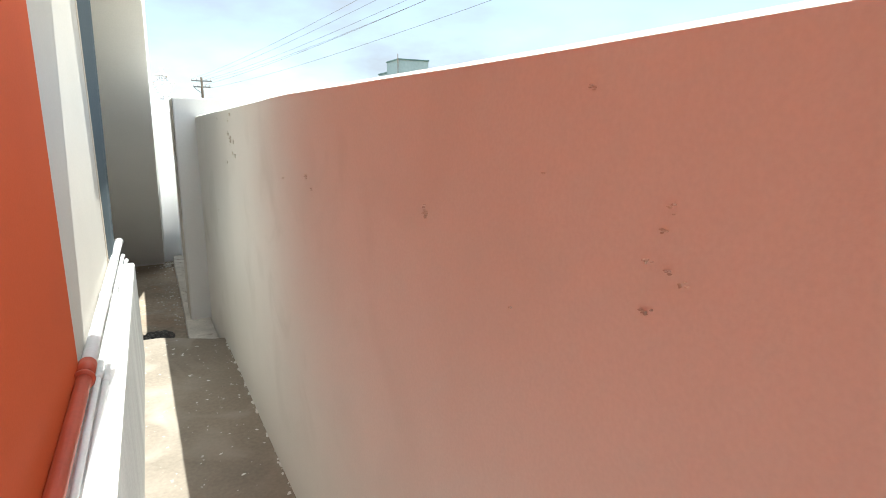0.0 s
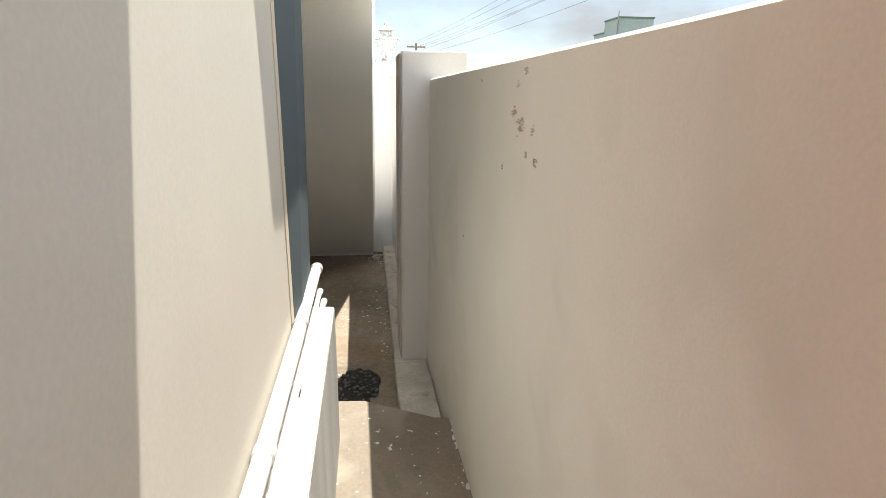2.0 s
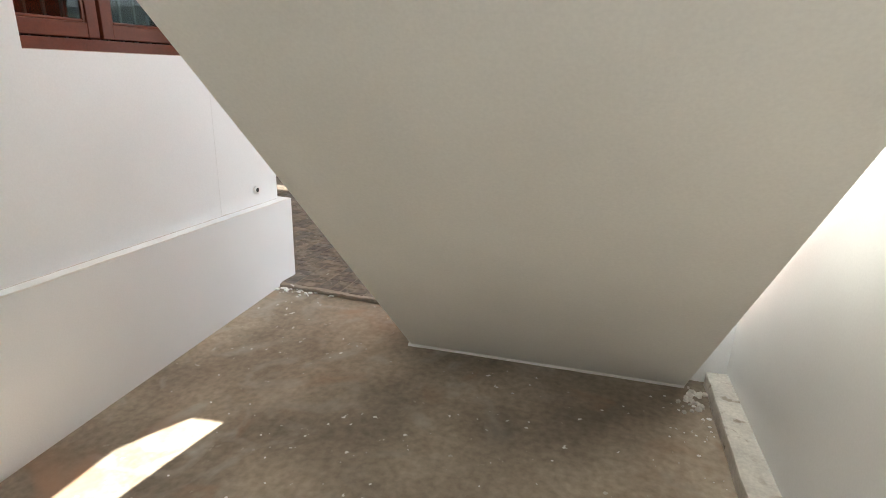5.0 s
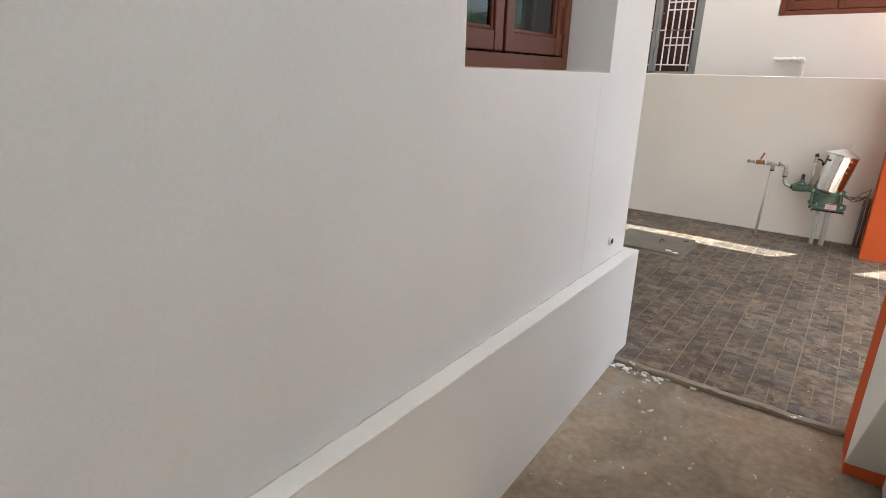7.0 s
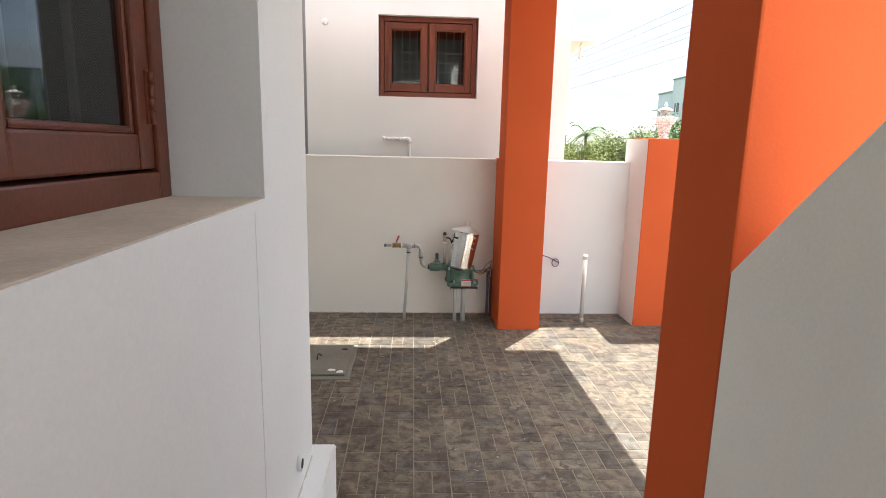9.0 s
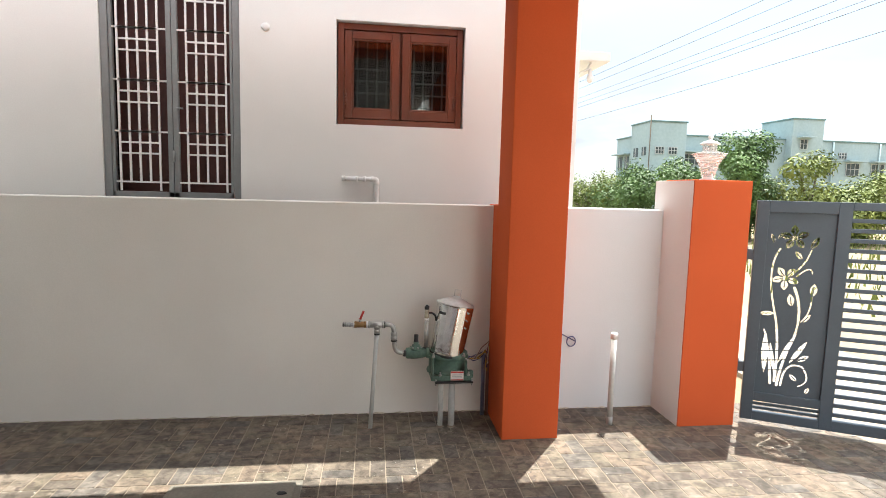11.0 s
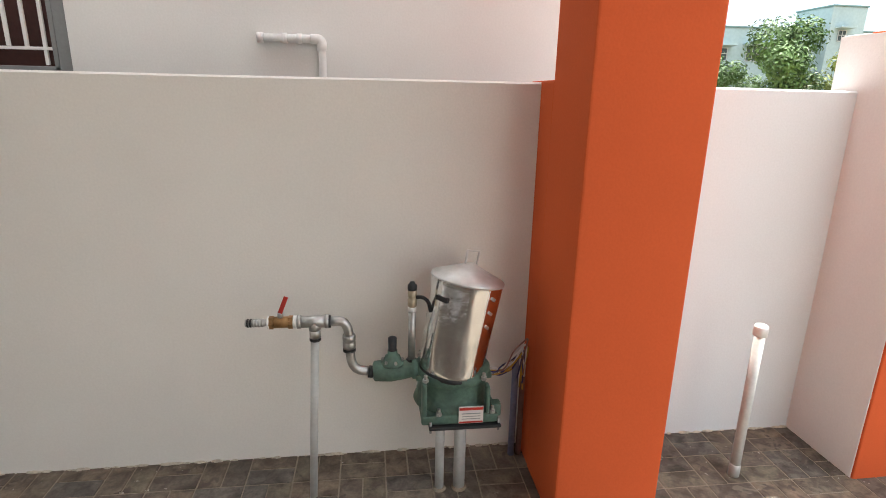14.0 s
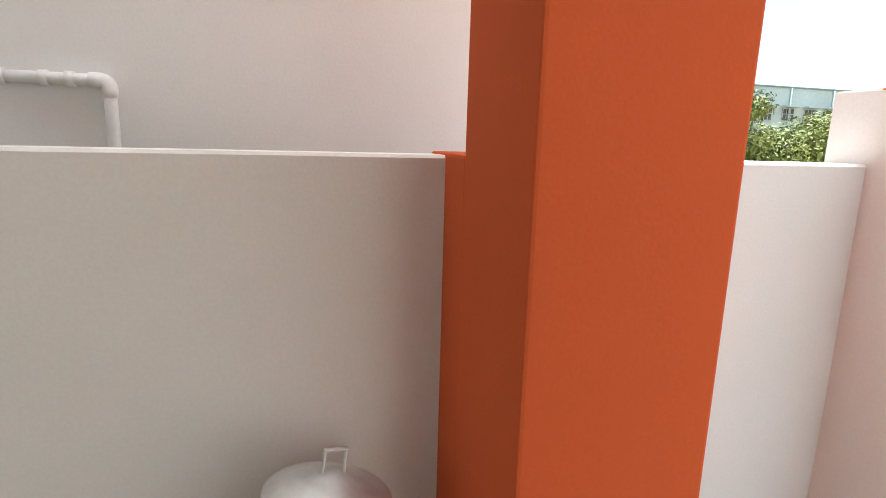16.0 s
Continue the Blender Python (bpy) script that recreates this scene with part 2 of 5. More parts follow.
BLUEW = material("blue_cable", (0.03, 0.035, 0.16), 0.5, vary=0.1, bump=0.0)
YELW = material("yellow_cable", (0.55, 0.33, 0.05), 0.5, vary=0.1, bump=0.0)
# near-black that paints the shade of unlit interiors
ROOMSHADE = material("unlit_room_shade", (0.007, 0.007, 0.007), 0.8, vary=0.2, bump=0.0)
CURTAIN = material("dark_maroon_door", (0.075, 0.028, 0.024), 0.6, vary=0.2, scale=4, streak=0.8)
LID = material("grey_cement_lid", (0.19, 0.175, 0.145), 0.85, vary=0.2, scale=4, fine=60, bump=0.5)
SAND = material("sandy_ground", (0.29, 0.21, 0.135), 0.95, vary=0.25, scale=0.6, fine=14, bump=0.4, tint=(0.27, 0.22, 0.13), depth=0.02)
ROADM = material("pale_cement_apron", (0.30, 0.255, 0.20), 0.9, vary=0.12, scale=1.5, fine=40, bump=0.3)
BLUEB = material("pale_aqua_facade_paint", (0.27, 0.36, 0.385), 0.8, vary=0.12, scale=0.35, fine=6, bump=0.0, tint=(0.32, 0.41, 0.435), streak=0.7)
BLUED = material("aqua_trim_paint", (0.13, 0.21, 0.21), 0.8, vary=0.1, scale=0.4, fine=6, bump=0.0)
FRAMEW = material("grey_white_window_frame", (0.45, 0.48, 0.49), 0.6, vary=0.1, bump=0.0)
WINDK = material("far_window_glass", (0.05, 0.07, 0.075), 0.25, vary=0.2, bump=0.0)
LEAF = material("dark_green_leaf", (0.055, 0.115, 0.03), 0.55, vary=0.35, scale=1.2, fine=9, bump=0.0, tint=(0.09, 0.16, 0.04))
LEAFY = material("yellow_green_leaf", (0.10, 0.155, 0.03), 0.6, vary=0.35, scale=1.0, fine=9, bump=0.0, tint=(0.17, 0.20, 0.045))
BARK = material("grey_bark", (0.12, 0.095, 0.07), 0.9, vary=0.3, scale=8, fine=30, bump=0.5)
WIRE = material("aluminium_line_wire", (0.2, 0.2, 0.21), 0.5, 0.5, vary=0.1, bump=0.0)
CHROME = material("clear_plastic_lamp_cap", (0.82, 0.81, 0.80), 0.35, 0.0, vary=0.1, bump=0.0)
TOPW = material("whitewash_coping", (0.82, 0.80, 0.77), 0.8, vary=0.08, scale=5, fine=60, bump=0.4)


def glassy(name, colour, rough, trans=1.0, ior=1.45):
    m = bpy.data.materials.new(name)
    m.use_nodes = True
    b = m.node_tree.nodes["Principled BSDF"]
    b.inputs["Base Color"].default_value = (*colour, 1)
    b.inputs["Roughness"].default_value, b.inputs["IOR"].default_value = rough, ior
    b.inputs["Transmission Weight"].default_value = trans
    return m


GLASS = glassy("tinted_window_glass", (0.34, 0.38, 0.38), 0.02)
LAMPG = glassy("clear_ribbed_lamp_plastic", (0.93, 0.93, 0.93), 0.12, 0.0)
LAMPG.node_tree.nodes["Principled BSDF"].inputs["Alpha"].default_value = 0.22


# ---- mesh helpers ----
def to_mesh(name, bm, mat, smooth=False):
    me = bpy.data.meshes.new(name)
    bm.normal_update()
    bm.to_mesh(me)
    bm.free()
    me.materials.append(mat)
    if smooth:
        for p in me.polygons:
            p.use_smooth = True
    return me


def thing(name, bm, mat, label, category, kind="", group="", smooth=False):
    return tagged(new(name, to_mesh(name, bm, mat, smooth)), label, category, group, kind)


def empty(name, loc, label, category, group="", kind=""):
    ob = new(name)
    ob.matrix_basis = Matrix.Translation(loc)
    return tagged(ob, label, category, group, kind)


def part(name, bm, mat, parent, label="", smooth=False):
    """Links a bmesh, given in world places, as one part under a thing or a part."""
    ob = new(name, to_mesh(name, bm, mat, smooth))
    up = Matrix.Identity(4)
    p = parent
    while p:
        up = p.matrix_basis @ up
        p = p.parent
    ob.data.transform(up.inverted())
    ob.parent = parent
    if label:
        ob["label"] = label
    return ob


def box(lo, hi, bevel=0.0, m=None, bm=None, segs=2):
    """An upright box from corner to corner, its edges rounded, as it stands or turned by m."""
    own = bmesh.new()
    bmesh.ops.create_cube(own, size=1)
    for v in own.verts:
        v.co = Vector([lo[i] + (v.co[i] + 0.5) * (hi[i] - lo[i]) for i in range(3)])
    if bevel:
        bmesh.ops.bevel(own, geom=own.edges[:], offset=bevel, segments=segs, profile=0.6, affect='EDGES')
    if m:
        own.transform(m)
    return own if bm is None else join(bm, own)


def join(bm, other):
    me = bpy.data.meshes.new("t")
    other.to_mesh(me)
    other.free()
    bm.from_mesh(me)
    bpy.data.meshes.remove(me)
    return bm


def prism(outline, z0, z1, bevel=0.0, bm=None):
    """A solid from a flat outline (x, y), counter-clockwise, between two heights."""
    own = bmesh.new()
    low = [own.verts.new((x, y, z0)) for x, y in outline]
    high = [own.verts.new((x, y, z1)) for x, y in outline]
    own.faces.new(low[::-1])
    own.faces.new(high)
    for i in range(len(outline)):
        j = (i + 1) % len(outline)
        own.faces.new((low[i], low[j], high[j], high[i]))
    if bevel:
        bmesh.ops.bevel(own, geom=own.edges[:], offset=bevel, segments=2, profile=0.6, affect='EDGES')
    return own if bm is None else join(bm, own)


def side_prism(outline, x0, x1, bevel=0.0, skew=0.0):
    """A solid from an outline in (y, z) between two x; skew moves the far side along y."""
    own = bmesh.new()
    a = [own.verts.new((x0, y, z)) for y, z in outline]
    b = [own.verts.new((x1, y + skew, z)) for y, z in outline]
    own.faces.new(a)
    own.faces.new(b[::-1])
    for i in range(len(outline)):
        j = (i + 1) % len(outline)
        own.faces.new((a[j], a[i], b[i], b[j]))
    bmesh.ops.recalc_face_normals(own, faces=own.faces[:])
    if bevel:
        bmesh.ops.bevel(own, geom=own.edges[:], offset=bevel, segments=2, profile=0.6, affect='EDGES')
    return own


def tube(points, r, sides=12, bm=None, cap=True, bend=0.0):
    """A round bar along a line of points; bend rounds its corners by that radius."""
    pts = [Vector(p) for p in points]
    if bend:
        out = [pts[0]]
        for a, b, c in zip(pts, pts[1:], pts[2:]):
            p0 = b + (a - b).normalized() * min(bend, (a - b).length / 2)
            p1 = b + (c - b).normalized() * min(bend, (c - b).length / 2)
            for i in range(7):
                t = i / 6
                out.append(p0 * (1 - t) ** 2 + b * 2 * t * (1 - t) + p1 * t * t)
        pts = out + [pts[-1]]
    own = bmesh.new() if bm is None else bm
    radii = r if isinstance(r, (list, tuple)) else [r] * len(pts)
    rings = []
    ref = None
    for i, p in enumerate(pts):
        d = (pts[min(i + 1, len(pts) - 1)] - pts[max(i - 1, 0)]).normalized()
        if ref is None:
            ref = d.orthogonal().normalized()
        u = (ref - d * ref.dot(d)).normalized()
        ref = u
        v = d.cross(u)
        rings.append([own.verts.new(p + (u * math.cos(2 * math.pi * k / sides) + v * math.sin(2 * math.pi * k / sides)) * radii[i]) for k in range(sides)])
    for a, b in zip(rings, rings[1:]):
        for k in range(sides):
            own.faces.new((a[k], a[(k + 1) % sides], b[(k + 1) % sides], b[k]))
    if cap:
        own.faces.new(rings[0][::-1])
        own.faces.new(rings[-1])
    return own


def lathe(profile, m=None, sides=24, bm=None):
    """A turned body from (radius, height) steps about z, moved by m."""
    own = bmesh.new()
    rings = []
    for r, z in profile:
        rings.append([own.verts.new((max(r, 1e-4) * math.cos(2 * math.pi * k / sides), max(r, 1e-4) * math.sin(2 * math.pi * k / sides), z)) for k in range(sides)])
    for a, b in zip(rings, rings[1:]):
        for k in range(sides):
            own.faces.new((a[k], a[(k + 1) % sides], b[(k + 1) % sides], b[k]))
    own.faces.new(rings[0][::-1])
    own.faces.new(rings[-1])
    if m:
        own.transform(m)
    return own if bm is None else join(bm, own)


def along(p0, p1):
    """A pose whose z runs from p0 towards p1."""
    d = Vector(p1) - Vector(p0)
    return Matrix.Translation(p0) @ d.to_track_quat('Z', 'Y').to_matrix().to_4x4()


def wavy(bm, amp, scale):
    """Makes a surface slightly uneven, as hand-laid plaster is."""
    for v in bm.verts:
        v.co += Vector((noise.noise(v.co * scale), noise.noise(v.co * scale + Vector((7, 3, 1))), noise.noise(v.co * scale + Vector((2, 9, 5))))) * amp
    return bm


def wall_run(p0, p1, thick, z0, z1, step=0.25, amp=0.004, side=1, z1b=None):
    """A plastered wall along p0-p1, inner face on that line, thickness to the given side, with a slightly uneven top."""
    a, b = Vector((*p0, 0)), Vector((*p1, 0))
    d = (b - a)
    n = max(2, int(d.length / step))
    nrm = Vector((d.y, -d.x, 0)).normalized() * thick * side
    own = bmesh.new()
    cols = []
    rows = 7
    za, zb = z1, z1 if z1b is None else z1b
    for i in range(n + 1):
        p = a + d * (i / n)
        z1 = za + (zb - za) * max(0.0, (i / n - 0.62) / 0.38)
        inner = [own.verts.new((p.x, p.y, z0 + (z1 - 0.007 - z0) * k / rows)) for k in range(rows + 1)]
        q1, q2 = p + nrm * 0.05, p + nrm * 0.95
        o = p + nrm
        col = inner + [own.verts.new((q1.x, q1.y, z1)), own.verts.new((q2.x, q2.y, z1)), own.verts.new((o.x, o.y, z1 - 0.012)), own.verts.new((o.x, o.y, z0))]
        cols.append(col)
    for c0, c1 in zip(cols, cols[1:]):
        for k in range(len(c0)):
            j = (k + 1) % len(c0)
            own.faces.new((c0[k], c1[k], c1[j], c0[j]))
    own.faces.new(cols[0])
    own.faces.new(cols[-1][::-1])
    bmesh.ops.recalc_face_normals(own, faces=own.faces[:])
    return wavy(own, amp, 1.7)


# ---- ground and floors ----
g = bmesh.new()
bmesh.ops.create_grid(g, x_segments=60, y_segments=60, size=1)
for v in g.verts:
    x, y = v.co.x, v.co.y
    v.co = Vector((30 + 900 * x * abs(x), 30 + 900 * y * abs(y), -0.06))
for axis, cuts in (((1, 0, 0), (-4.2, -4.0, 2.0, 2.15)), ((0, 1, 0), (-2.2, -2.0, 8.3, 8.45))):
    for c in cuts:
        bmesh.ops.bisect_plane(g, geom=g.verts[:] + g.edges[:] + g.faces[:], plane_co=Vector(axis) * c, plane_no=axis)
for v in g.verts:
    if -4.01 < v.co.x < 2.01 and -2.01 < v.co.y < 8.31:
        v.co.z = -0.5  # trench under the house and its side passage
thing("ground", g, SAND, "sandy ground with dry grass beyond the gate", "ground", "structure")
thing("road", box((3.0, -30, -0.2), (4.6, 60, -0.015)), ROADM, "pale dusty cement street apron beyond the gate", "road", "structure")
def floor_dip(x, y):
    """The side passage falls away from the yard along the house plinth."""
    k = min(1.0, max(0.0, (0.9 - x) / 1.4))
    return -0.075 * max(0.0, 8.5 - y) * k * k * (3 - 2 * k)

g = prism([(-0.6, 5.0), (2.42, 5.0), (2.30, 8.52), (-0.52, 8.50)], -0.4, 0.0)
bmesh.ops.subdivide_edges(g, edges=[e for e in g.edges if e.calc_length() > 1], cuts=28, use_grid_fill=True)
for v in g.verts:
    if v.co.z > -0.01:
        v.co.z += floor_dip(v.co.x, v.co.y)
thing("floor_concrete", g, CONC, "stained brown concrete floor with white paint drips", "floor", "structure")
g = prism([(1.8, -1.0), (2.95, -1.0), (2.60, 5.05), (2.40, 5.075), (2.08, 5.235), (1.8, 5.24)], -0.18, 0.163, 0.006)
thing("path_raised", g, PATHC, "raised cement walkway with white paint drips and worn edge", "path", "structure")
g = prism([(2.262, 5.10), (2.46, 5.04), (2.25, 8.22), (2.09, 8.21)], -0.1, 0.072, 0.012)
bmesh.ops.subdivide_edges(g, edges=[e for e in g.edges if e.calc_length() > 1], cuts=24)
thing("kerb", wavy(g, 0.007, 9), KERB, "rough whitewashed cement kerb along the compound wall", "kerb", "structure")

# ---- compound walls ----
def wall_x(y):
    return 2.412 - 0.08 * (y - 5.8)

thing("wall_east", wall_run((wall_x(-1.2), -1.2), (wall_x(5.83), 5.83), 0.16, -0.15, 1.684, side=1, z1b=1.630, amp=0.003), CREAM, "cream plastered compound wall with chipped spots", "wall", "structure")
g = prism([(2.268, 5.80), (2.60, 5.82), (2.575, 6.21), (2.246, 6.19)], 0.0, 1.762, 0.012)
thing("wall_pier", g, PALE, "pale plastered wall pier rising above the compound wall", "wall pier", "structure")
g = prism([(2.258, 5.84), (2.30, 5.84), (2.30, 6.17), (2.240, 6.17)], 0.06, 1.75, 0.004)
thing("wall_pier_side", g, ROUGH, "rough sand render on the side of the wall pier", "render", "structure")
thing("wall_east_far", wall_run((2.335, 6.15), (2.185, 8.23), 0.16, -0.1, 1.70, side=1), WHITE, "white plastered compound wall behind the stair", "wall", "structure")
# lamp pier at the near side of the gate
g = prism([(1.97, 8.22), (2.36, 8.24), (2.34, 8.64), (1.95, 8.62)], -0.1, 1.80, 0.012)
thing("gate_pier", g, WHITE, "white plastered gate pier carrying a lantern", "gate pier", "structure")
# north compound wall
thing("wall_north", wall_run((-4.2, 11.93), (0.66, 11.93), 0.13, -0.1, 1.470, side=-1, amp=0.003), NWALL, "cream compound wall behind the pump", "wall", "structure")
# split off at the column only to carry the painted skylight tint
thing("wall_north_gate", wall_run((0.66, 11.93), (1.72, 11.93), 0.13, -0.1, 1.468, side=-1, amp=0.003), SKYLITW, "white compound wall between column and gate pier, cool skylight tint put into its colour", "wall", "structure")
# gate pier, far side: white cheek and orange front
g = prism([(1.722, 11.578), (2.128, 11.578), (2.128, 11.93), (1.722, 11.93)], -0.1, 1.674, 0.006)
pier = thing("gate_pier", g, ORANGE, "orange painted gate pier with white cheek", "gate pier", "structure")
g = box((1.7185, 11.587, 0.0), (1.7235, 12.06, 1.668), 0)
part("cheek", g, PALE, pier, "white painted cheek")
thing("wall_north_end", box((1.7235, 11.932, -0.1), (2.12, 12.058, 1.672), 0.006), PALE, "white plastered back of the gate pier", "wall", "structure")

# chipped spots in the east wall: ragged groups of small flakes
def chip(y, z, r, seed):
    rr = random.Random(seed)
    verts, faces = [], []
    count = 2 + int(r * 1300)
    for _ in range(count):
        py, pz = y + rr.gauss(0, r * 0.9), z + rr.gauss(0, r * 0.75)
        q = rr.uniform(0.08, 0.26) * min(r, 0.009) + 0.0006
        wide = rr.uniform(0.6, 2.2)
        x, n, i = wall_x(py), 7, len(verts)
        ring = [(q * wide * rr.uniform(0.45, 1.0) * math.cos(6.283 * k / n), q * rr.uniform(0.45, 1.0) * math.sin(6.283 * k / n)) for k in range(n)]
        verts += [(x - 0.0032, py + u, pz + w) for u, w in ring] + [(x + 0.006, py + u * 1.1, pz + w * 1.1) for u, w in ring]
        faces.append(tuple(range(i + n - 1, i - 1, -1)))
        faces += [(i + k, i + (k + 1) % n, i + n + (k + 1) % n, i + n + k) for k in range(n)]
    me = bpy.data.meshes.new("plaster_chip")
    me.from_pydata(verts, [], faces)
    me.materials.append(CHIP)
    tagged(new("plaster_chip", me), "small ragged chips in the cream plaster", "plaster chip", "plaster chips", "structure")

for k, (y, z, r) in enumerate(((4.224, 1.51, 0.016), (4.232, 1.50, 0.009), (4.278, 1.536, 0.009), (4.30, 1.53, 0.005), (4.108, 1.436, 0.009), (4.177, 1.446, 0.006), (4.259, 1.598, 0.006), (4.202, 1.63, 0.007), (4.372, 1.391, 0.004), (4.856, 1.07, 0.004), (4.639, 1.61, 0.004), (1.647, 1.52, 0.004), (1.671, 1.463, 0.003), (1.644, 1.458, 0.003), (1.667, 1.414, 0.004), (1.76, 1.632, 0.003), (1.63, 1.45, 0.003), (1.655, 1.497, 0.003), (1.887, 1.351, 0.002), (1.831, 1.537, 0.002), (2.89, 1.442, 0.004), (3.167, 1.414, 0.003), (4.14, 1.50, 0.007), (2.842, 1.408, 0.003), (2.138, 1.452, 0.005), (2.145, 1.44, 0.004))):
    chip(y, z, r, 60 + k)

# ---- house by the walkway ----
def house_x(y):
    return 1.885 - 0.05 * (y - 5.08)

def strip(y0, y1, z0, z1, off=0.0, thick=0.3):
    return prism([(house_x(y0) + off, y0), (house_x(y1) + off, y1), (house_x(y1) - thick, y1), (house_x(y0) - thick, y0)], z0, z1)

thing("house_wall_orange", strip(-1.5, 3.13, 0, 3.9, 0.006), ORANGE, "orange painted house wall beside the walkway", "wall", "structure")
thing("house_wall_cream", strip(3.13, 4.60, 0, 3.9), HCREAM, "cream painted house wall beside the walkway", "wall", "structure")
g = strip(4.60, 5.085, 0, 3.9, 0.004)
for v in g.verts:
    v.co.x += 0.018 * (v.co.z - 0.8) if v.co.y > 5.0 else 0.0
thing("house_wall_grey", g, GREYP, "slate grey painted house corner", "wall", "structure")
# warm light reflected on the wall's edge, painted as a peach strip
thing("corner_strip", strip(4.545, 4.597, 0.76, 3.9, 0.003, 0.02), PEACH, "peach strip at the edge of the cream wall, warm reflected tint put into its colour", "wall strip", "structure")
thing("house_wall_back", box((-0.9, 4.85, 0), (1.55, 5.07, 3.9)), WHITE, "white house wall facing the stair", "wall", "structure")
led = prism([(house_x(-1.2), -1.2), (house_x(-1.2) + 0.14, -1.2), (house_x(4.95) + 0.103, 4.95), (house_x(4.95), 4.95)], 0.0, 0.76, 0.006)
ledge = thing("plinth_ledge", led, TOPW, "white plinth ledge with pipes along it", "ledge", "structure")
g = prism([(house_x(-1.2) + 0.141, -1.2), (house_x(-1.2) + 0.143, -1.2), (house_x(4.95) + 0.106, 4.953), (house_x(4.95), 4.953), (house_x(4.95), 4.951), (house_x(4.95) + 0.104, 4.951)], 0.163, 0.752)
part("face", g, LEDGEF, ledge, "grey streaked cement face")

def ledge_pipe(name, mat, off, r, z, y0, y1, label, bends=None):
    pts = [(house_x(y0) + off, y0, z), (house_x(y1) + off, y1, z)]
    if bends:
        pts.append(bends)
    pipe = thing(name, tube(pts, r, 14), mat, label, "pipe", smooth=True, group="pipes on the plinth ledge")
    return pipe

pp = ledge_pipe("drain_pipe", PVC, 0.026, 0.021, 0.858, 3.15, 5.14, "white plastic drain pipe along the ledge")
for yy in (4.55, 5.10, 3.9):
    part("collar", tube([(house_x(yy) + 0.026, yy, 0.858), (house_x(yy) + 0.026, yy + 0.035, 0.858)], 0.0245, 14), PVCG if yy > 4.2 else PVC, pp, smooth=True)
red = ledge_pipe("drain_pipe", REDP, 0.026, 0.0205, 0.856, -1.0, 3.13, "red painted length of drain pipe")
part("coupling", tube([(house_x(3.08) + 0.026, 3.08, 0.856), (house_x(3.16) + 0.026, 3.16, 0.857)], 0.026, 14), REDP, red, smooth=True)
part("clamp", tube([(house_x(3.04) + 0.026, 3.04, 0.856), (house_x(3.055) + 0.026, 3.055, 0.856)], 0.03, 14), REDP, red, smooth=True)
for off, z, ye in ((0.042, 0.786, 5.06), (0.062, 0.7705, 4.99)):
    wp = ledge_pipe("water_pipe", PVC, off, 0.0098, z, -1.0, ye, "thin white water pipe along the ledge")
    for yy in (ye - 0.05, 4.3, 3.2):
        part("socket", tube([(house_x(yy) + off, yy, z), (house_x(yy) + off, yy + 0.045, z)], 0.0125, 12), PVC, wp, smooth=True)
thing("roof_overhang", box((1.2, -1.5, 2.95), (2.55, 3.97, 3.1), 0.01), WHITE, "white roof overhang above the walkway", "roof", "structure")
thing("upper_wall", box((-4.5, -1.5, 3.0), (1.6, 4.84, 3.2)), WHITE, "flat roof of the house", "roof", "structure")

# ---- house wall with window, beside the stair ----
HX, W0, W1, SILL, HEAD = -0.575, 7.118, 8.154, 1.446, 2.62
g = bmesh.new()
for lo, hi in (((-0.80, 5.07, 0.0), (HX, W0, 3.9)), ((-0.80, W1, 0.0), (HX, 8.615, 3.9)), ((-0.80, W0, 0.0), (HX, W1, SILL)), ((-0.80, W0, HEAD), (HX, W1, 3.9))):
    box(lo, hi, 0, bm=g)
bmesh.ops.remove_doubles(g, verts=g.verts[:], dist=0.0005)
thing("house_wall_window", g, WHITE, "white painted house wall with a deep window opening", "wall", "structure")
thing("house_wall_front", box((-4.5, 8.40, 0.0), (-0.802, 8.615, 3.9)), WHITE, "white house front under the porch", "wall", "structure")
g = prism([(HX - 0.1, 5.07), (HX + 0.068, 5.07), (HX + 0.068, 8.675), (-4.5, 8.675), (-4.5, 8.61), (HX - 0.1, 8.61)], -0.35, 0.574, 0.01)
thing("plinth", g, WHITE, "white plinth band at the foot of the house wall", "plinth", "structure")
g = box((HX + 0.062, 5.08, 0.568), (HX + 0.0700, 8.66, 0.5765), 0.002)
bmesh.ops.subdivide_edges(g, edges=[e for e in g.edges if e.calc_length() > 1], cuts=160)
thing("plinth_edge", wavy(wavy(g, 0.002, 9), 0.002, 60), TOPW, "rough unpainted mortar edge along the plinth", "plinth edge", "structure")
g = box((HX - 0.004, 5.08, 0.570), (HX + 0.004, 8.60, 0.5765), 0.002)
bmesh.ops.subdivide_edges(g, edges=[e for e in g.edges if e.calc_length() > 1], cuts=160)
thing("plinth_joint", wavy(wavy(g, 0.003, 14), 0.0025, 60), ROUGH, "dusty plaster joint where the plinth meets the wall", "plinth joint", "structure")
thing("window_sill", box((-0.79, W0 + 0.002, SILL - 0.02), (HX - 0.003, W1 - 0.002, SILL + 0.003), 0.002), SILLM, "bare tan plaster window sill", "sill", "structure")

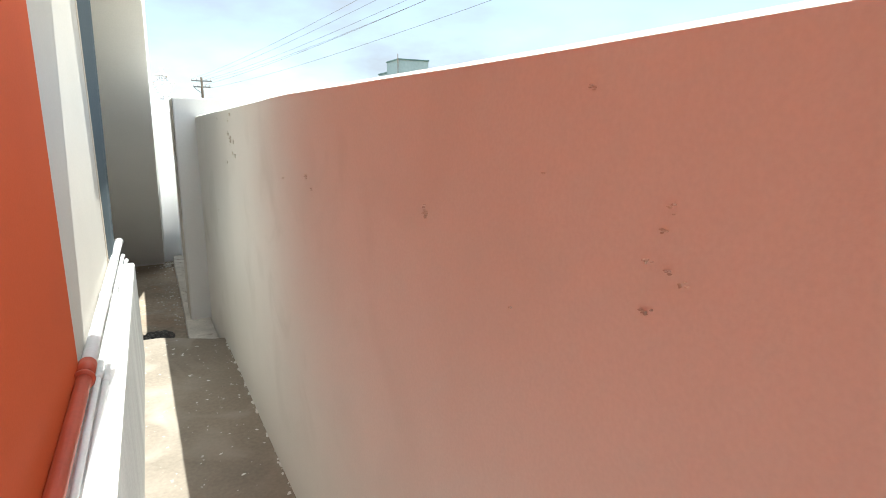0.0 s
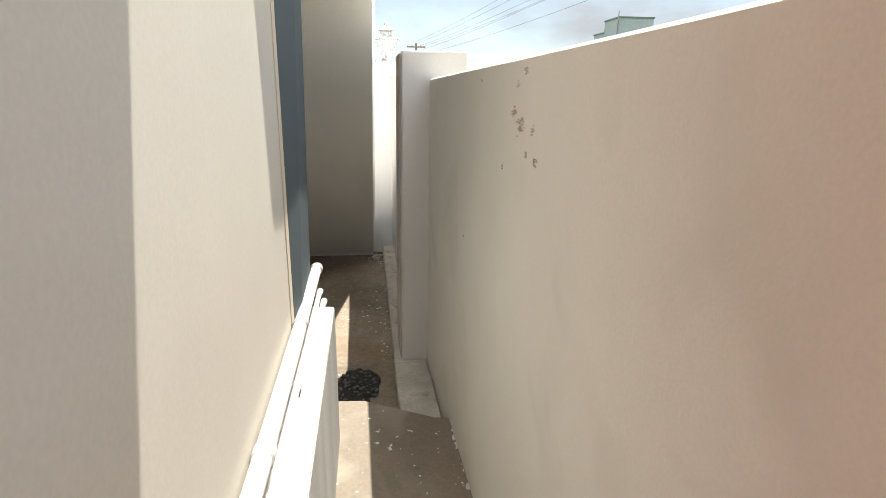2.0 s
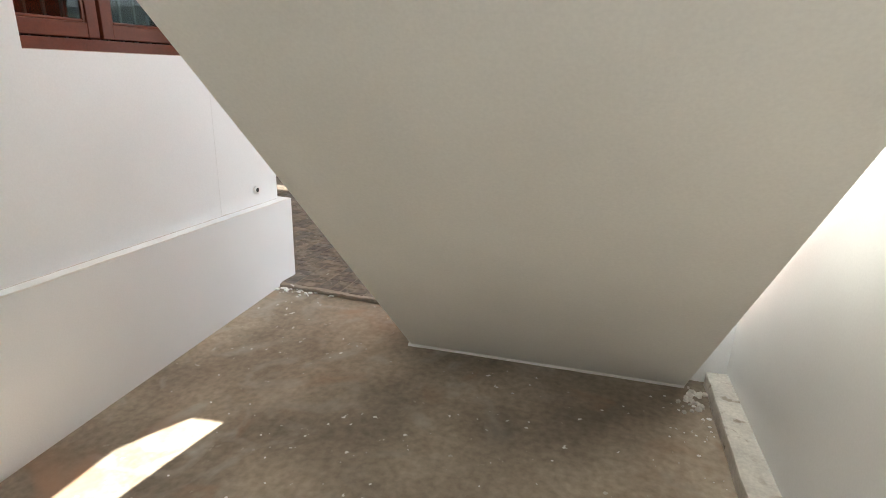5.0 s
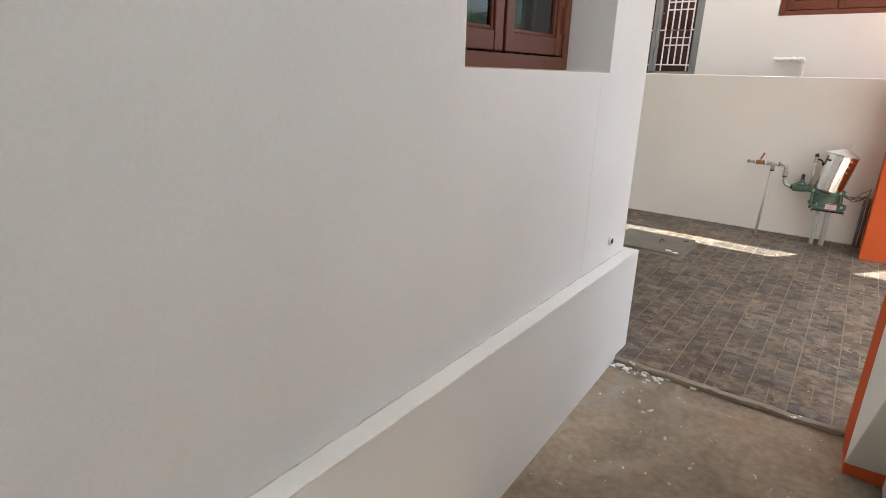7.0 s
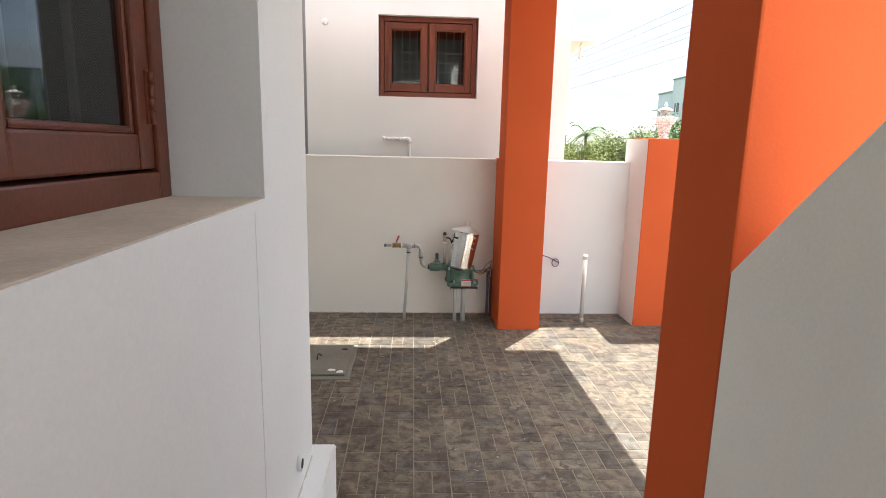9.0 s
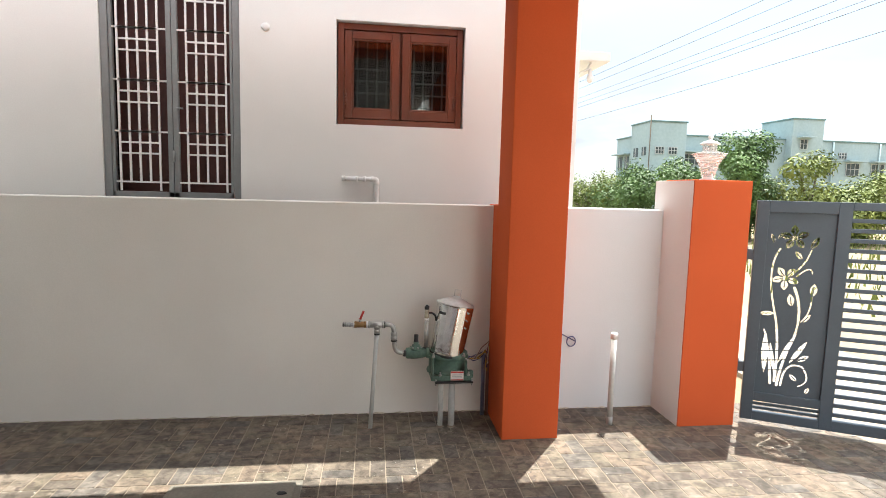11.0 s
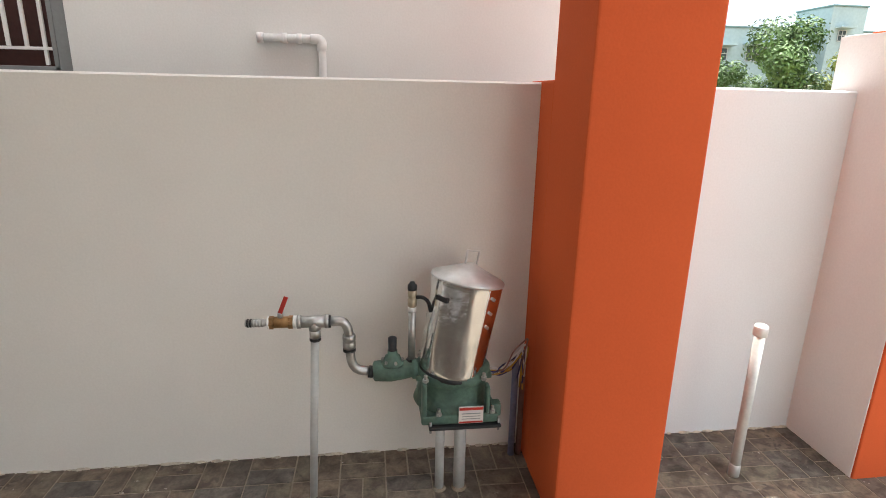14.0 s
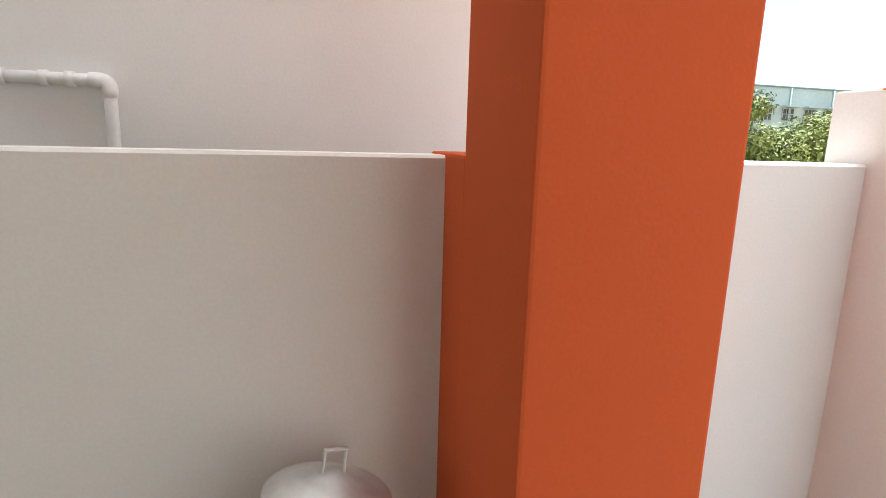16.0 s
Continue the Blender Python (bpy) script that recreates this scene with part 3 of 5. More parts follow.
def casement_window(name, origin, along_x, width, height, depth, grille, label, f=0.062, s=0.088, fb=None, rail=None, bead=0.013):
    """Two-leaf wooden window: frame, leaves with rebates and panes. Built facing -y at x from 0, then turned."""
    m = Matrix.Translation(origin) @ (Matrix.Identity(4) if along_x else Matrix.Rotation(radians(90), 4, 'Z'))
    fb, rail = fb or f, rail or s + 0.012
    w = empty(name, origin, label, "window")
    for lo, hi in (((0, 0, 0), (f, depth, height)), ((width - f, 0, 0), (width, depth, height)), ((f, 0, 0), (width - f, depth, fb)), ((f, 0, height - f), (width - f, depth, height)), ((width / 2 - 0.028, 0.047, fb), (width / 2 + 0.028, depth, height - f))):
        part("window_frame", box(lo, hi, 0.004, m), WOOD, w)
    gap = 0.012
    half = (width - 2 * f - gap) / 2
    for i in (0, 1):
        x0 = f + 0.003 + i * (half + gap)
        x1 = x0 + half - 0.006
        z0, z1 = fb + 0.006, height - f - 0.006
        leaf = part("leaf", box((x0, 0.006, z0), (x0 + s, 0.046, z1), 0.005, m), WOOD, w)
        part("stile", box((x1 - s, 0.006, z0), (x1, 0.046, z1), 0.005, m), WOOD, leaf)
        part("rail", box((x0 + s, 0.008, z0), (x1 - s, 0.044, z0 + rail), 0.005, m), WOOD, leaf)
        part("rail", box((x0 + s, 0.008, z1 - s), (x1 - s, 0.044, z1), 0.005, m), WOOD, leaf)
        for lo, hi in (((x0 + s, 0.014, z0 + rail), (x0 + s + bead, 0.03, z1 - s)), ((x1 - s - bead, 0.014, z0 + rail), (x1 - s, 0.03, z1 - s)), ((x0 + s + bead, 0.014, z0 + rail), (x1 - s - bead, 0.03, z0 + rail + bead)), ((x0 + s + bead, 0.014, z1 - s - bead), (x1 - s - bead, 0.03, z1 - s))):
            part("bead", box(lo, hi, 0.006, m), WOOD, leaf)
        pane = part("pane", box((x0 + s + 0.002, 0.024, z0 + rail - 0.008), (x1 - s - 0.002, 0.028, z1 - s - 0.002), 0, m), GLASS, leaf, "dark reflecting glass pane")
        pane.visible_shadow = False
        hx = x1 - 0.012 if i else x0 + 0.012
        hinge = part("hinge", box((hx - 0.012, 0.002, z0 + 0.085), (hx + 0.012, 0.0072, z0 + 0.185), 0.001, m), WOOD, leaf)
        for k in range(4):
            part("knuckle", tube([m @ Vector((hx, 0.0, z0 + 0.086 + 0.0248 * k)), m @ Vector((hx, 0.0, z0 + 0.109 + 0.0248 * k))], 0.0065, 10), WOOD, hinge, smooth=True)
        for k in range(4):
            x = x0 + s + (x1 - x0 - 2 * s) * (k + 0.5) / 4
            part("grille_bar", box((x - 0.006, depth + 0.02, f), (x + 0.006, depth + 0.032, height - f), 0, m), STEELP, w)
    for k in grille:
        part("grille_bar", box((f, depth + 0.012, height * k), (width - f, depth + 0.02, height * k + 0.012), 0, m), STEELP, w)
    return w

casement_window("window_1", (-0.765, W0 + 0.004, SILL + 0.002), False, W1 - W0 - 0.008, HEAD - SILL - 0.006, 0.07, (0.35, 0.45, 0.55), "red-brown wooden casement window in a deep white reveal", 0.050, 0.056, 0.054, 0.066, bead=0.014)
bpy.data.objects["window_1"].matrix_basis = Matrix.Translation((-0.765, W0 + 0.004, SILL + 0.002))
# solid block, no room modelled: interior shade is in its colour
thing("window_room_shade", box((-2.4, 6.4, 1.0), (-0.95, 8.38, 3.0)), ROOMSHADE, "near-black block painted as the shade of the room behind the window", "interior", "structure")
# small outlet and scratch line on the wall
vent = empty("drain_outlet", (HX, 8.40, 0.66), "small open drain hole with a broken rim", "drain outlet")
part("rim", tube([(HX - 0.002, 8.40, 0.672), (HX + 0.012, 8.40, 0.672)], 0.022, 14), PVC, vent, smooth=True)
part("bore", tube([(HX - 0.001, 8.40, 0.672), (HX + 0.0135, 8.40, 0.672)], 0.014, 12), BLACK, vent, smooth=True)
thing("plaster_crack", box((HX - 0.004, 8.0755, 0.578), (HX + 0.0010, 8.0772, SILL - 0.02)), PALE, "fine vertical plaster joint line in the white wall", "plaster joint", "structure")

# ---- stair: soffit slab, steps, outer parapet ----
SK = 0.095
def soffit(y):
    return (8.09 - y) * 1.0

sx0, sx1 = 0.628, 2.0
g = side_prism([(8.05, 0.0), (8.30, 0.0), (8.30, 0.18), (5.25, 3.18), (4.9, 3.18), (4.9, 3.0), (5.05, 3.0)], sx0, sx1, 0, SK)
for v in g.verts:
    if v.co.x > 1.5:
        v.co.x = 2.0 + 0.058 * v.co.z
stair = thing("stair", g, SOFFIT, "grey-white plastered concrete stair seen from below", "stair", "structure")
nst = 15
for k in range(nst):
    y1 = 8.36 - k * 0.2
    z1 = 0.197 * (k + 1)
    part("step", box((sx0 + 0.02, y1 - 0.21, z1 - 0.16 if k else 0.0), (sx1 - 0.02, y1, z1 + 0.02), 0.004), KERB, stair)
LOW = 8.24
def par_z(y):
    return 1.283 + (8.204 - y) * 0.915

g = side_prism([(8.201, 0.05), (8.201, par_z(8.201)), (5.1, par_z(5.1)), (5.1, 1.03 * (LOW - 5.1))], 0.500, 0.642, 0.004, 0.01)
part("parapet", g, SOFFIT, stair, "grey-white stair parapet")
thing("landing", prism([(0.45, 4.60), (2.16, 4.60), (2.36, 4.93), (2.345, 5.76), (0.45, 5.76)], 3.19, 3.32, 0.006), SOFFIT, "concrete stair landing", "landing", "structure")
g = prism([(0.61, 8.035), (2.0, 8.13), (2.0, 8.155), (0.61, 8.06)], -0.02, 0.012, 0.002)
bmesh.ops.subdivide_edges(g, edges=[e for e in g.edges if e.calc_length() > 0.5], cuts=20)
thing("mortar_line", wavy(g, 0.004, 12), TOPW, "ragged white mortar line where the stair meets the floor", "mortar", "structure")

# ---- porch ----
col = thing("porch_column", prism([(0.487, 11.468), (0.848, 11.468), (0.848, 11.79), (0.487, 11.79)], 0.0, 2.79, 0.007), ORANGE, "orange painted square porch column", "column", "structure", "porch columns")
part("wall_band", box((0.489, 11.788, 0.0), (0.846, 12.064, 1.476), 0.008), ORANGE, col)
thing("porch_column", prism([(0.500, 8.205), (0.876, 8.205), (0.876, 8.53), (0.500, 8.53)], 0.0, 2.79, 0.007), ORANGE, "orange painted square porch column at the stair foot", "column", "structure", "porch columns")
thing("porch_beam", box((-4.05, 11.472, 2.79), (0.847, 11.815, 3.0), 0.006), ORANGE, "orange painted porch beam", "beam", "structure")
thing("porch_beam", box((0.488, 8.53, 2.79), (0.858, 11.468, 3.0), 0.006), ORANGE, "orange painted porch beam", "beam", "structure")
thing("porch_roof", box((-4.1, 8.105, 3.0), (1.535, 11.822, 3.14), 0.01), WHITE, "white porch roof slab", "ceiling", "structure")
thing("wall_west", box((-4.65, 8.6, -0.1), (-4.5, 12.0, 3.0)), WHITE, "white wall closing the porch", "wall", "structure")
# assumed slab, never in view; its outline shades the wall and trims the sun patch
thing("passage_shade_slab", prism([(-0.57, 5.48), (0.45, 5.48), (0.45, 7.83), (0.64, 8.10), (-0.57, 8.10)], 3.0, 3.14, 0.01), WHITE, "white slab added out of view to shade the side passage", "ceiling", "structure")

# ---- neighbouring house ----
NY = 12.492
N = dict(x0=-0.606, x1=0.352, z0=2.035, z1=2.785)
D = dict(x0=-2.235, x1=-1.290, z0=1.20, z1=3.15)
g = bmesh.new()
for lo, hi in (((-6, -0.1), (D["x0"], 4.2)), ((D["x0"], -0.1), (D["x1"], D["z0"])), ((D["x0"], D["z1"]), (D["x1"], 4.2)), ((D["x1"], -0.1), (N["x0"], 4.2)), ((N["x0"], -0.1), (N["x1"], N["z0"])), ((N["x0"], N["z1"]), (N["x1"], 4.2)), ((N["x1"], -0.1), (1.255, 4.2))):
    box((lo[0], NY, lo[1]), (hi[0], NY + 0.23, hi[1]), 0, bm=g)
bmesh.ops.remove_doubles(g, verts=g.verts[:], dist=0.0005)
nb = thing("neighbour_house", g, PALE, "pale plastered house next door behind the compound wall", "house")
part("side_wall", box((1.02, NY + 0.231, -0.1), (1.253, 20, 4.2)), PALE, nb)
part("roof", box((-6, NY + 0.002, 4.201), (1.30, 20, 4.35), 0.01), PALE, nb)
shade = part("sunshade", box((1.2535, 12.56, 2.615), (1.535, 13.7, 2.69), 0.008), PALE, nb, "white sunshade slab over a side window")
part("bracket", tube([(1.256, 12.62, 2.50), (1.37, 12.62, 2.56), (1.40, 12.62, 2.616)], 0.010, 8), PVC, shade, smooth=True)
part("lamp", lathe([(0.008, 0.0), (0.024, 0.012), (0.028, 0.05), (0.016, 0.07), (0.012, 0.11)], Matrix.Translation((1.395, 12.62, 2.455)), 12), PVC, shade, "small white bulb under the slab", True)
# solid near-black block painted as interior shade
part("room", box((-3.2, NY + 0.26, 1.0), (0.9, NY + 2, 3.3)), ROOMSHADE, nb, "near-black block painted as the shade of the rooms behind the openings")
casement_window("window_2", (N["x0"] + 0.008, NY + 0.055, N["z0"] + 0.003), True, N["x1"] - N["x0"] - 0.018, N["z1"] - N["z0"] - 0.006, 0.06, (0.33, 0.45, 0.57), "red-brown wooden casement window with iron grille", 0.045, 0.058)

def grille_door(x0, x1, z0, z1, y):
    d = empty("door_1", (x0, y, z0), "grey steel framed safety door with white square grille", "door", kind="structure")
    fr = 0.05
    for lo, hi in (((x0, y, z0), (x0 + fr, y + 0.06, z1)), ((x1 - fr, y, z0), (x1, y + 0.06, z1)), ((x0 + fr, y, z1 - fr), (x1 - fr, y + 0.06, z1)), ((x0 + fr, y, z0), (x1 - fr, y + 0.06, z0 + fr))):
        part("door_frame", box(lo, hi, 0.004), STEELP, d)
    mid = (x0 + x1) / 2
    leaves = ((x0 + fr + 0.003, mid - 0.002), (mid + 0.002, x1 - fr - 0.003))
    for i, (a, b) in enumerate(leaves):
        leaf = part("leaf", box((a, y + 0.008, 1.44), (b, y + 0.045, 1.50), 0.003), STEELP, d)
        part("stile", box((a if i else b - 0.035, y + 0.008, z0 + fr), (a + 0.035 if i else b, y + 0.045, z1 - fr), 0.003), STEELP, leaf)
        part("stile", box((b - 0.02 if i else a, y + 0.008, z0 + fr), (b if i else a + 0.02, y + 0.045, z1 - fr), 0.003), STEELP, leaf)
        c0, c1 = (a + 0.095, b - 0.05) if i else (a + 0.05, b - 0.095)
        for k in range(5):
            x = c0 + (c1 - c0) * k / 4
            zlow = 1.505 if k in (0, 4) else 1.575
            part("grille_bar", box((x - 0.0065, y + 0.015, zlow), (x + 0.0065, y + 0.027, z1 - fr), 0.001), WHITEP, leaf)
        z = 1.568
        while z < z1 - 0.1:
            for dz, full in ((0.0, True), (0.205, False), (0.282, False), (0.36, True)):
                if z + dz < z1 - fr:
                    a2, b2 = (a + 0.02, b - 0.02) if full and dz == 0.0 else (c0, c1)
                    part("grille_bar", box((a2, y + 0.012, z + dz - 0.006), (b2, y + 0.0255, z + dz + 0.006), 0.001), WHITEP, leaf)
            z += 0.36
    part("latch", tube([(mid + 0.012, y - 0.012, 1.72), (mid + 0.012, y - 0.012, 1.80)], 0.009, 8), STEELP, d, "steel latch", True)
    part("latch", tube([(mid + 0.03, y - 0.002, 2.10), (mid + 0.075, y - 0.006, 2.10)], 0.006, 8), STEELP, d, "steel bolt", True)
    part("inner_door", box((x0 + fr, y + 0.14, z0), (x1 - fr, y + 0.18, z1), 0), CURTAIN, d, "dark maroon wooden door behind the grille")
    return d

grille_door(D["x0"] + 0.002, D["x1"] - 0.002, D["z0"] + 0.002, D["z1"] - 0.002, NY + 0.01)
npx, npz = -0.300, 1.633
np_ = thing("outlet_pipe", tube([(-0.545, NY - 0.018, npz), (npx, NY - 0.018, npz), (npx, NY - 0.018, 0.2)], 0.0165, 12, bend=0.03), PVC, "painted white outlet pipe on the neighbouring wall", "pipe", smooth=True)
for p0, p1 in (((-0.56, npz), (-0.535, npz)), ((-0.46, npz), (-0.44, npz)), ((-0.40, npz), (-0.38, npz))):
    part("socket", tube([(p0[0], NY - 0.018, p0[1]), (p1[0], NY - 0.018, p1[1])], 0.021, 12), PVC, np_, smooth=True)
part("elbow", tube([(npx - 0.045, NY - 0.018, npz), (npx, NY - 0.018, npz), (npx, NY - 0.018, npz - 0.045)], 0.0205, 12, bend=0.03), PVC, np_, smooth=True)
tb = thing("wall_socket", lathe([(0.03, 0), (0.03, 0.006), (0.022, 0.012), (0.012, 0.014)], along((-1.107, NY, 2.70), (-1.107, NY - 1, 2.70)), 18), PVC, "small round wall fitting with loose wires", "wall fitting", smooth=True)

# ---- gate leaf, open outwards ----
GH = Vector((2.205, 11.625, 0))
GD = Vector((0.486, -0.265, 0)).normalized()
GM = Matrix(((GD.x, -GD.y, 0, GH.x), (GD.y, GD.x, 0, GH.y), (0, 0, 1, 0), (0, 0, 0, 1)))
gate = empty("gate", (GH.x, GH.y, 0.05), "blue-grey steel gate leaf with cut-out flowers, standing open", "gate")
GT, G0, GW = 1.552, 0.06, 1.75
P0, P1, PZ0, PZ1 = 0.072, 0.455, 0.255, 1.475
for lo, hi in (((0, -0.02, G0), (P0, 0.02, GT)), ((P1, -0.02, G0), (P1 + 0.075, 0.02, GT)), ((GW - 0.07, -0.02, G0), (GW, 0.02, GT)), ((P0, -0.02, GT - 0.077), (P1, 0.02, GT)), ((P1 + 0.075, -0.02, GT - 0.05), (GW - 0.07, 0.02, GT)), ((P0, -0.02, G0), (P1, 0.02, 0.12)), ((P0, -0.02, 0.195), (P1, 0.02, PZ0)), ((P1 + 0.075, -0.02, G0), (GW - 0.07, 0.02, 0.13))):
    part("gate_frame", box(lo, hi, 0.004, GM), GATE, gate)
for z in (0.135, 0.165):
    part("gate_bar", box((P0, -0.008, z), (P1, 0.008, z + 0.018), 0.002, GM), GATE, gate)
z = 0.155
while z < GT - 0.07:
    part("slat", box((P1 + 0.075, -0.011, z), (GW - 0.07, 0.011, z + 0.026), 0.003, GM), GATE, gate)
    z += 0.0635
for z in (0.42, 1.19):
    hg = part("hinge", box((-0.045, -0.014, z - 0.035), (0.0, 0.016, z + 0.035), 0.004, GM), GATE, gate)
    part("pin", tube([GM @ Vector((-0.04, 0, z - 0.05)), GM @ Vector((-0.04, 0, z + 0.05))], 0.01, 10), GATE, hg, smooth=True)

# flowers cut through the panel: strokes, petals and leaves in panel space (0..1 wide, height in widths)
PW, PH = P1 - P0, PZ1 - PZ0
NX, NZ = 150, 468
def curve_pts(a, b, c, n=60):
    return [((1 - t) ** 2 * a[0] + 2 * t * (1 - t) * b[0] + t * t * c[0], (1 - t) ** 2 * a[1] + 2 * t * (1 - t) * b[1] + t * t * c[1]) for t in [i / n for i in range(n + 1)]]

xs, zs = np.meshgrid((np.arange(NX) + 0.5) / NX, (np.arange(NZ) + 0.5) / NZ * (PH / PW))
HI = PH / PW
hole = np.zeros((NZ, NX), bool)
def stroke(a, b, c, w0, w1):
    pts = curve_pts(a, b, c)
    for i, (px, pz) in enumerate(pts):
        w = 0.78 * (w0 + (w1 - w0) * i / len(pts))
        hole[(xs - px) ** 2 + (zs - pz) ** 2 < w * w] = True

def leaf_cut(cx, cz, length, width, ang, rib=True):
    u = (xs - cx) * math.cos(ang) + (zs - cz) * math.sin(ang)
    v = -(xs - cx) * math.sin(ang) + (zs - cz) * math.cos(ang)
    width = width * 0.84
    k = np.clip(1 - (2 * u / length) ** 2, 0, 1)
    inside = (np.abs(u) < length / 2) & (np.abs(v) < width / 2 * k)
    if rib:
        inside &= ~((np.abs(v) < 0.007) & (u < length * 0.25))
    hole[inside] = True

def flower(cx, cz, r, turn):
    for k in range(5):
        a = turn + k * 2 * math.pi / 5
        leaf_cut(cx + math.cos(a) * r * 0.58, cz + math.sin(a) * r * 0.58, r * 0.86, r * 0.62, a)
    ring = (xs - cx) ** 2 + (zs - cz) ** 2
    hole[ring < (r * 0.2) ** 2] = True

flower(0.42, HI - 0.42, 0.22, 0.4)
flower(0.33, HI - 1.12, 0.21, 0.9)
stroke((0.22, HI - 0.62), (0.02, HI - 0.95), (0.22, HI - 1.75), 0.018, 0.022)
stroke((0.22, HI - 1.75), (0.33, HI - 2.2), (0.30, HI - 2.95), 0.022, 0.03)
stroke((0.46, HI - 1.02), (0.62, HI - 0.85), (0.68, HI - 0.62), 0.018, 0.014)
leaf_cut(0.72, HI - 0.5, 0.24, 0.12, 1.1)
leaf_cut(0.50, HI - 0.72, 0.18, 0.09, 2.2)
stroke((0.5, HI - 1.08), (0.7, HI - 0.85), (0.72, HI - 1.02), 0.016, 0.01)
stroke((0.48, HI - 1.28), (0.66, HI - 1.7), (0.52, HI - 2.2), 0.03, 0.02)
stroke((0.52, HI - 2.2), (0.38, HI - 2.6), (0.34, HI - 3.02), 0.024, 0.03)
stroke((0.74, HI - 1.42), (0.76, HI - 1.7), (0.62, HI - 1.86), 0.016, 0.012)
leaf_cut(0.76, HI - 1.3, 0.22, 0.13, 1.5)
leaf_cut(0.44, HI - 1.5, 0.22, 0.13, 1.75)
leaf_cut(0.1, HI - 1.76, 0.24, 0.09, 0.1)
leaf_cut(0.69, HI - 1.8, 0.2, 0.08, 0.9)
leaf_cut(0.10, HI - 0.45, 0.2, 0.06, 1.9)
leaf_cut(0.20, HI - 0.4, 0.15, 0.05, 1.2)
stroke((0.08, HI - 2.05), (0.2, HI - 2.4), (0.24, HI - 3.0), 0.014, 0.03)
leaf_cut(0.12, HI - 2.45, 0.75, 0.12, 1.6, False)
leaf_cut(0.24, HI - 2.55, 0.6, 0.07, 1.75, False)
leaf_cut(0.45, HI - 2.35, 0.62, 0.08, 1.15, False)
leaf_cut(0.62, HI - 2.4, 0.5, 0.09, 1.05, False)
stroke((0.40, HI - 3.02), (0.42, HI - 2.55), (0.7, HI - 2.65), 0.022, 0.018)
stroke((0.7, HI - 2.65), (0.88, HI - 2.9), (0.66, HI - 3.0), 0.018, 0.012)
leaf_cut(0.58, HI - 2.86, 0.16, 0.08, 2.4)
leaf_cut(0.80, HI - 3.06, 0.12, 0.07, 1.2)
leaf_cut(0.70, HI - 2.5, 0.2, 0.1, 0.6)
for zz in (2.3, 2.45, 2.62, 2.8):
    hole[(np.abs(zs - (HI - zz) - 0.15 * xs) < 0.008)] = False
g = bmesh.new()
grid = {}
def gv(i, j, k):
    key = (i, j, k)
    if key not in grid:
        grid[key] = g.verts.new(GM @ Vector((P0 + PW * i / NX, -0.002 if k == 0 else 0.001, PZ0 + PH * j / NZ)))
    return grid[key]

solid = ~hole
for j in range(NZ):
    i = 0
    while i < NX:
        if not solid[j, i]:
            i += 1
            continue
        i1 = i
        while i1 < NX and solid[j, i1]:
            i1 += 1
        g.faces.new((gv(i, j, 0), gv(i1, j, 0), gv(i1, j + 1, 0), gv(i, j + 1, 0)))
        g.faces.new((gv(i, j + 1, 1), gv(i1, j + 1, 1), gv(i1, j, 1), gv(i, j, 1)))
        g.faces.new((gv(i, j, 1), gv(i, j, 0), gv(i, j + 1, 0), gv(i, j + 1, 1)))
        g.faces.new((gv(i1, j, 0), gv(i1, j, 1), gv(i1, j + 1, 1), gv(i1, j + 1, 0)))
        i = i1
part("panel", g, GATE, gate, "steel panel with flowers cut through it")

# ---- lanterns on the piers ----
def lantern(x, y, z, label, size=1.0):
    L = empty("pier_lantern", (x, y, z), label, "lamp", "lanterns on the gate piers")
    T = Matrix.Translation((x, y, z)) @ Matrix.Scale(size, 4)
    part("base", lathe([(0.062, 0.0), (0.062, 0.012), (0.04, 0.02), (0.036, 0.05)], T), CHROME, L, smooth=True)
    part("shade", lathe([(0.05, 0.03), (0.058, 0.07), (0.075, 0.13), (0.105, 0.18), (0.132, 0.212), (0.126, 0.212), (0.099, 0.178), (0.069, 0.128), (0.052, 0.068), (0.045, 0.032)], T, 32), LAMPG, L, "flared clear ribbed glass shade", True)
    for q, h in ((0.0595, 0.075), (0.068, 0.105), (0.077, 0.132), (0.091, 0.157), (0.106, 0.18), (0.120, 0.197), (0.1325, 0.2125)):
        part("rib", tube([T @ Vector((q * math.cos(a * math.pi / 16), q * math.sin(a * math.pi / 16), h)) for a in range(33)], 0.0016 * size, 6), CHROME, L, smooth=True)
    for a in range(4):
        part("post", tube([T @ Vector((0.053 * math.cos(a * 1.571 + 0.5), 0.053 * math.sin(a * 1.571 + 0.5), h)) for h in (0.236, 0.29)], 0.003 * size, 6), CHROME, L, smooth=True)
    part("bulb_holder", lathe([(0.014, 0.03), (0.014, 0.07), (0.008, 0.078)], T, 14), WHITEP, L, smooth=True)
    part("collar", lathe([(0.135, 0.212), (0.1, 0.222), (0.075, 0.232), (0.06, 0.236), (0.056, 0.233), (0.07, 0.227), (0.13, 0.208)], T, 32), LAMPG, L, smooth=True)
    part("top_glass", lathe([(0.056, 0.236), (0.056, 0.29), (0.050, 0.29), (0.050, 0.238)], T, 24), LAMPG, L, smooth=True)
    part("cap", lathe([(0.076, 0.288), (0.07, 0.298), (0.045, 0.312), (0.02, 0.322), (0.012, 0.33)], T, 24), CHROME, L, smooth=True)
    part("finial", lathe([(0.006, 0.328), (0.018, 0.34), (0.02, 0.352), (0.008, 0.368), (0.004, 0.375)], T, 12), CHROME, L, smooth=True)
    return L

lantern(1.925, 11.76, 1.674, "clear glass lantern on the orange gate pier", 0.84)
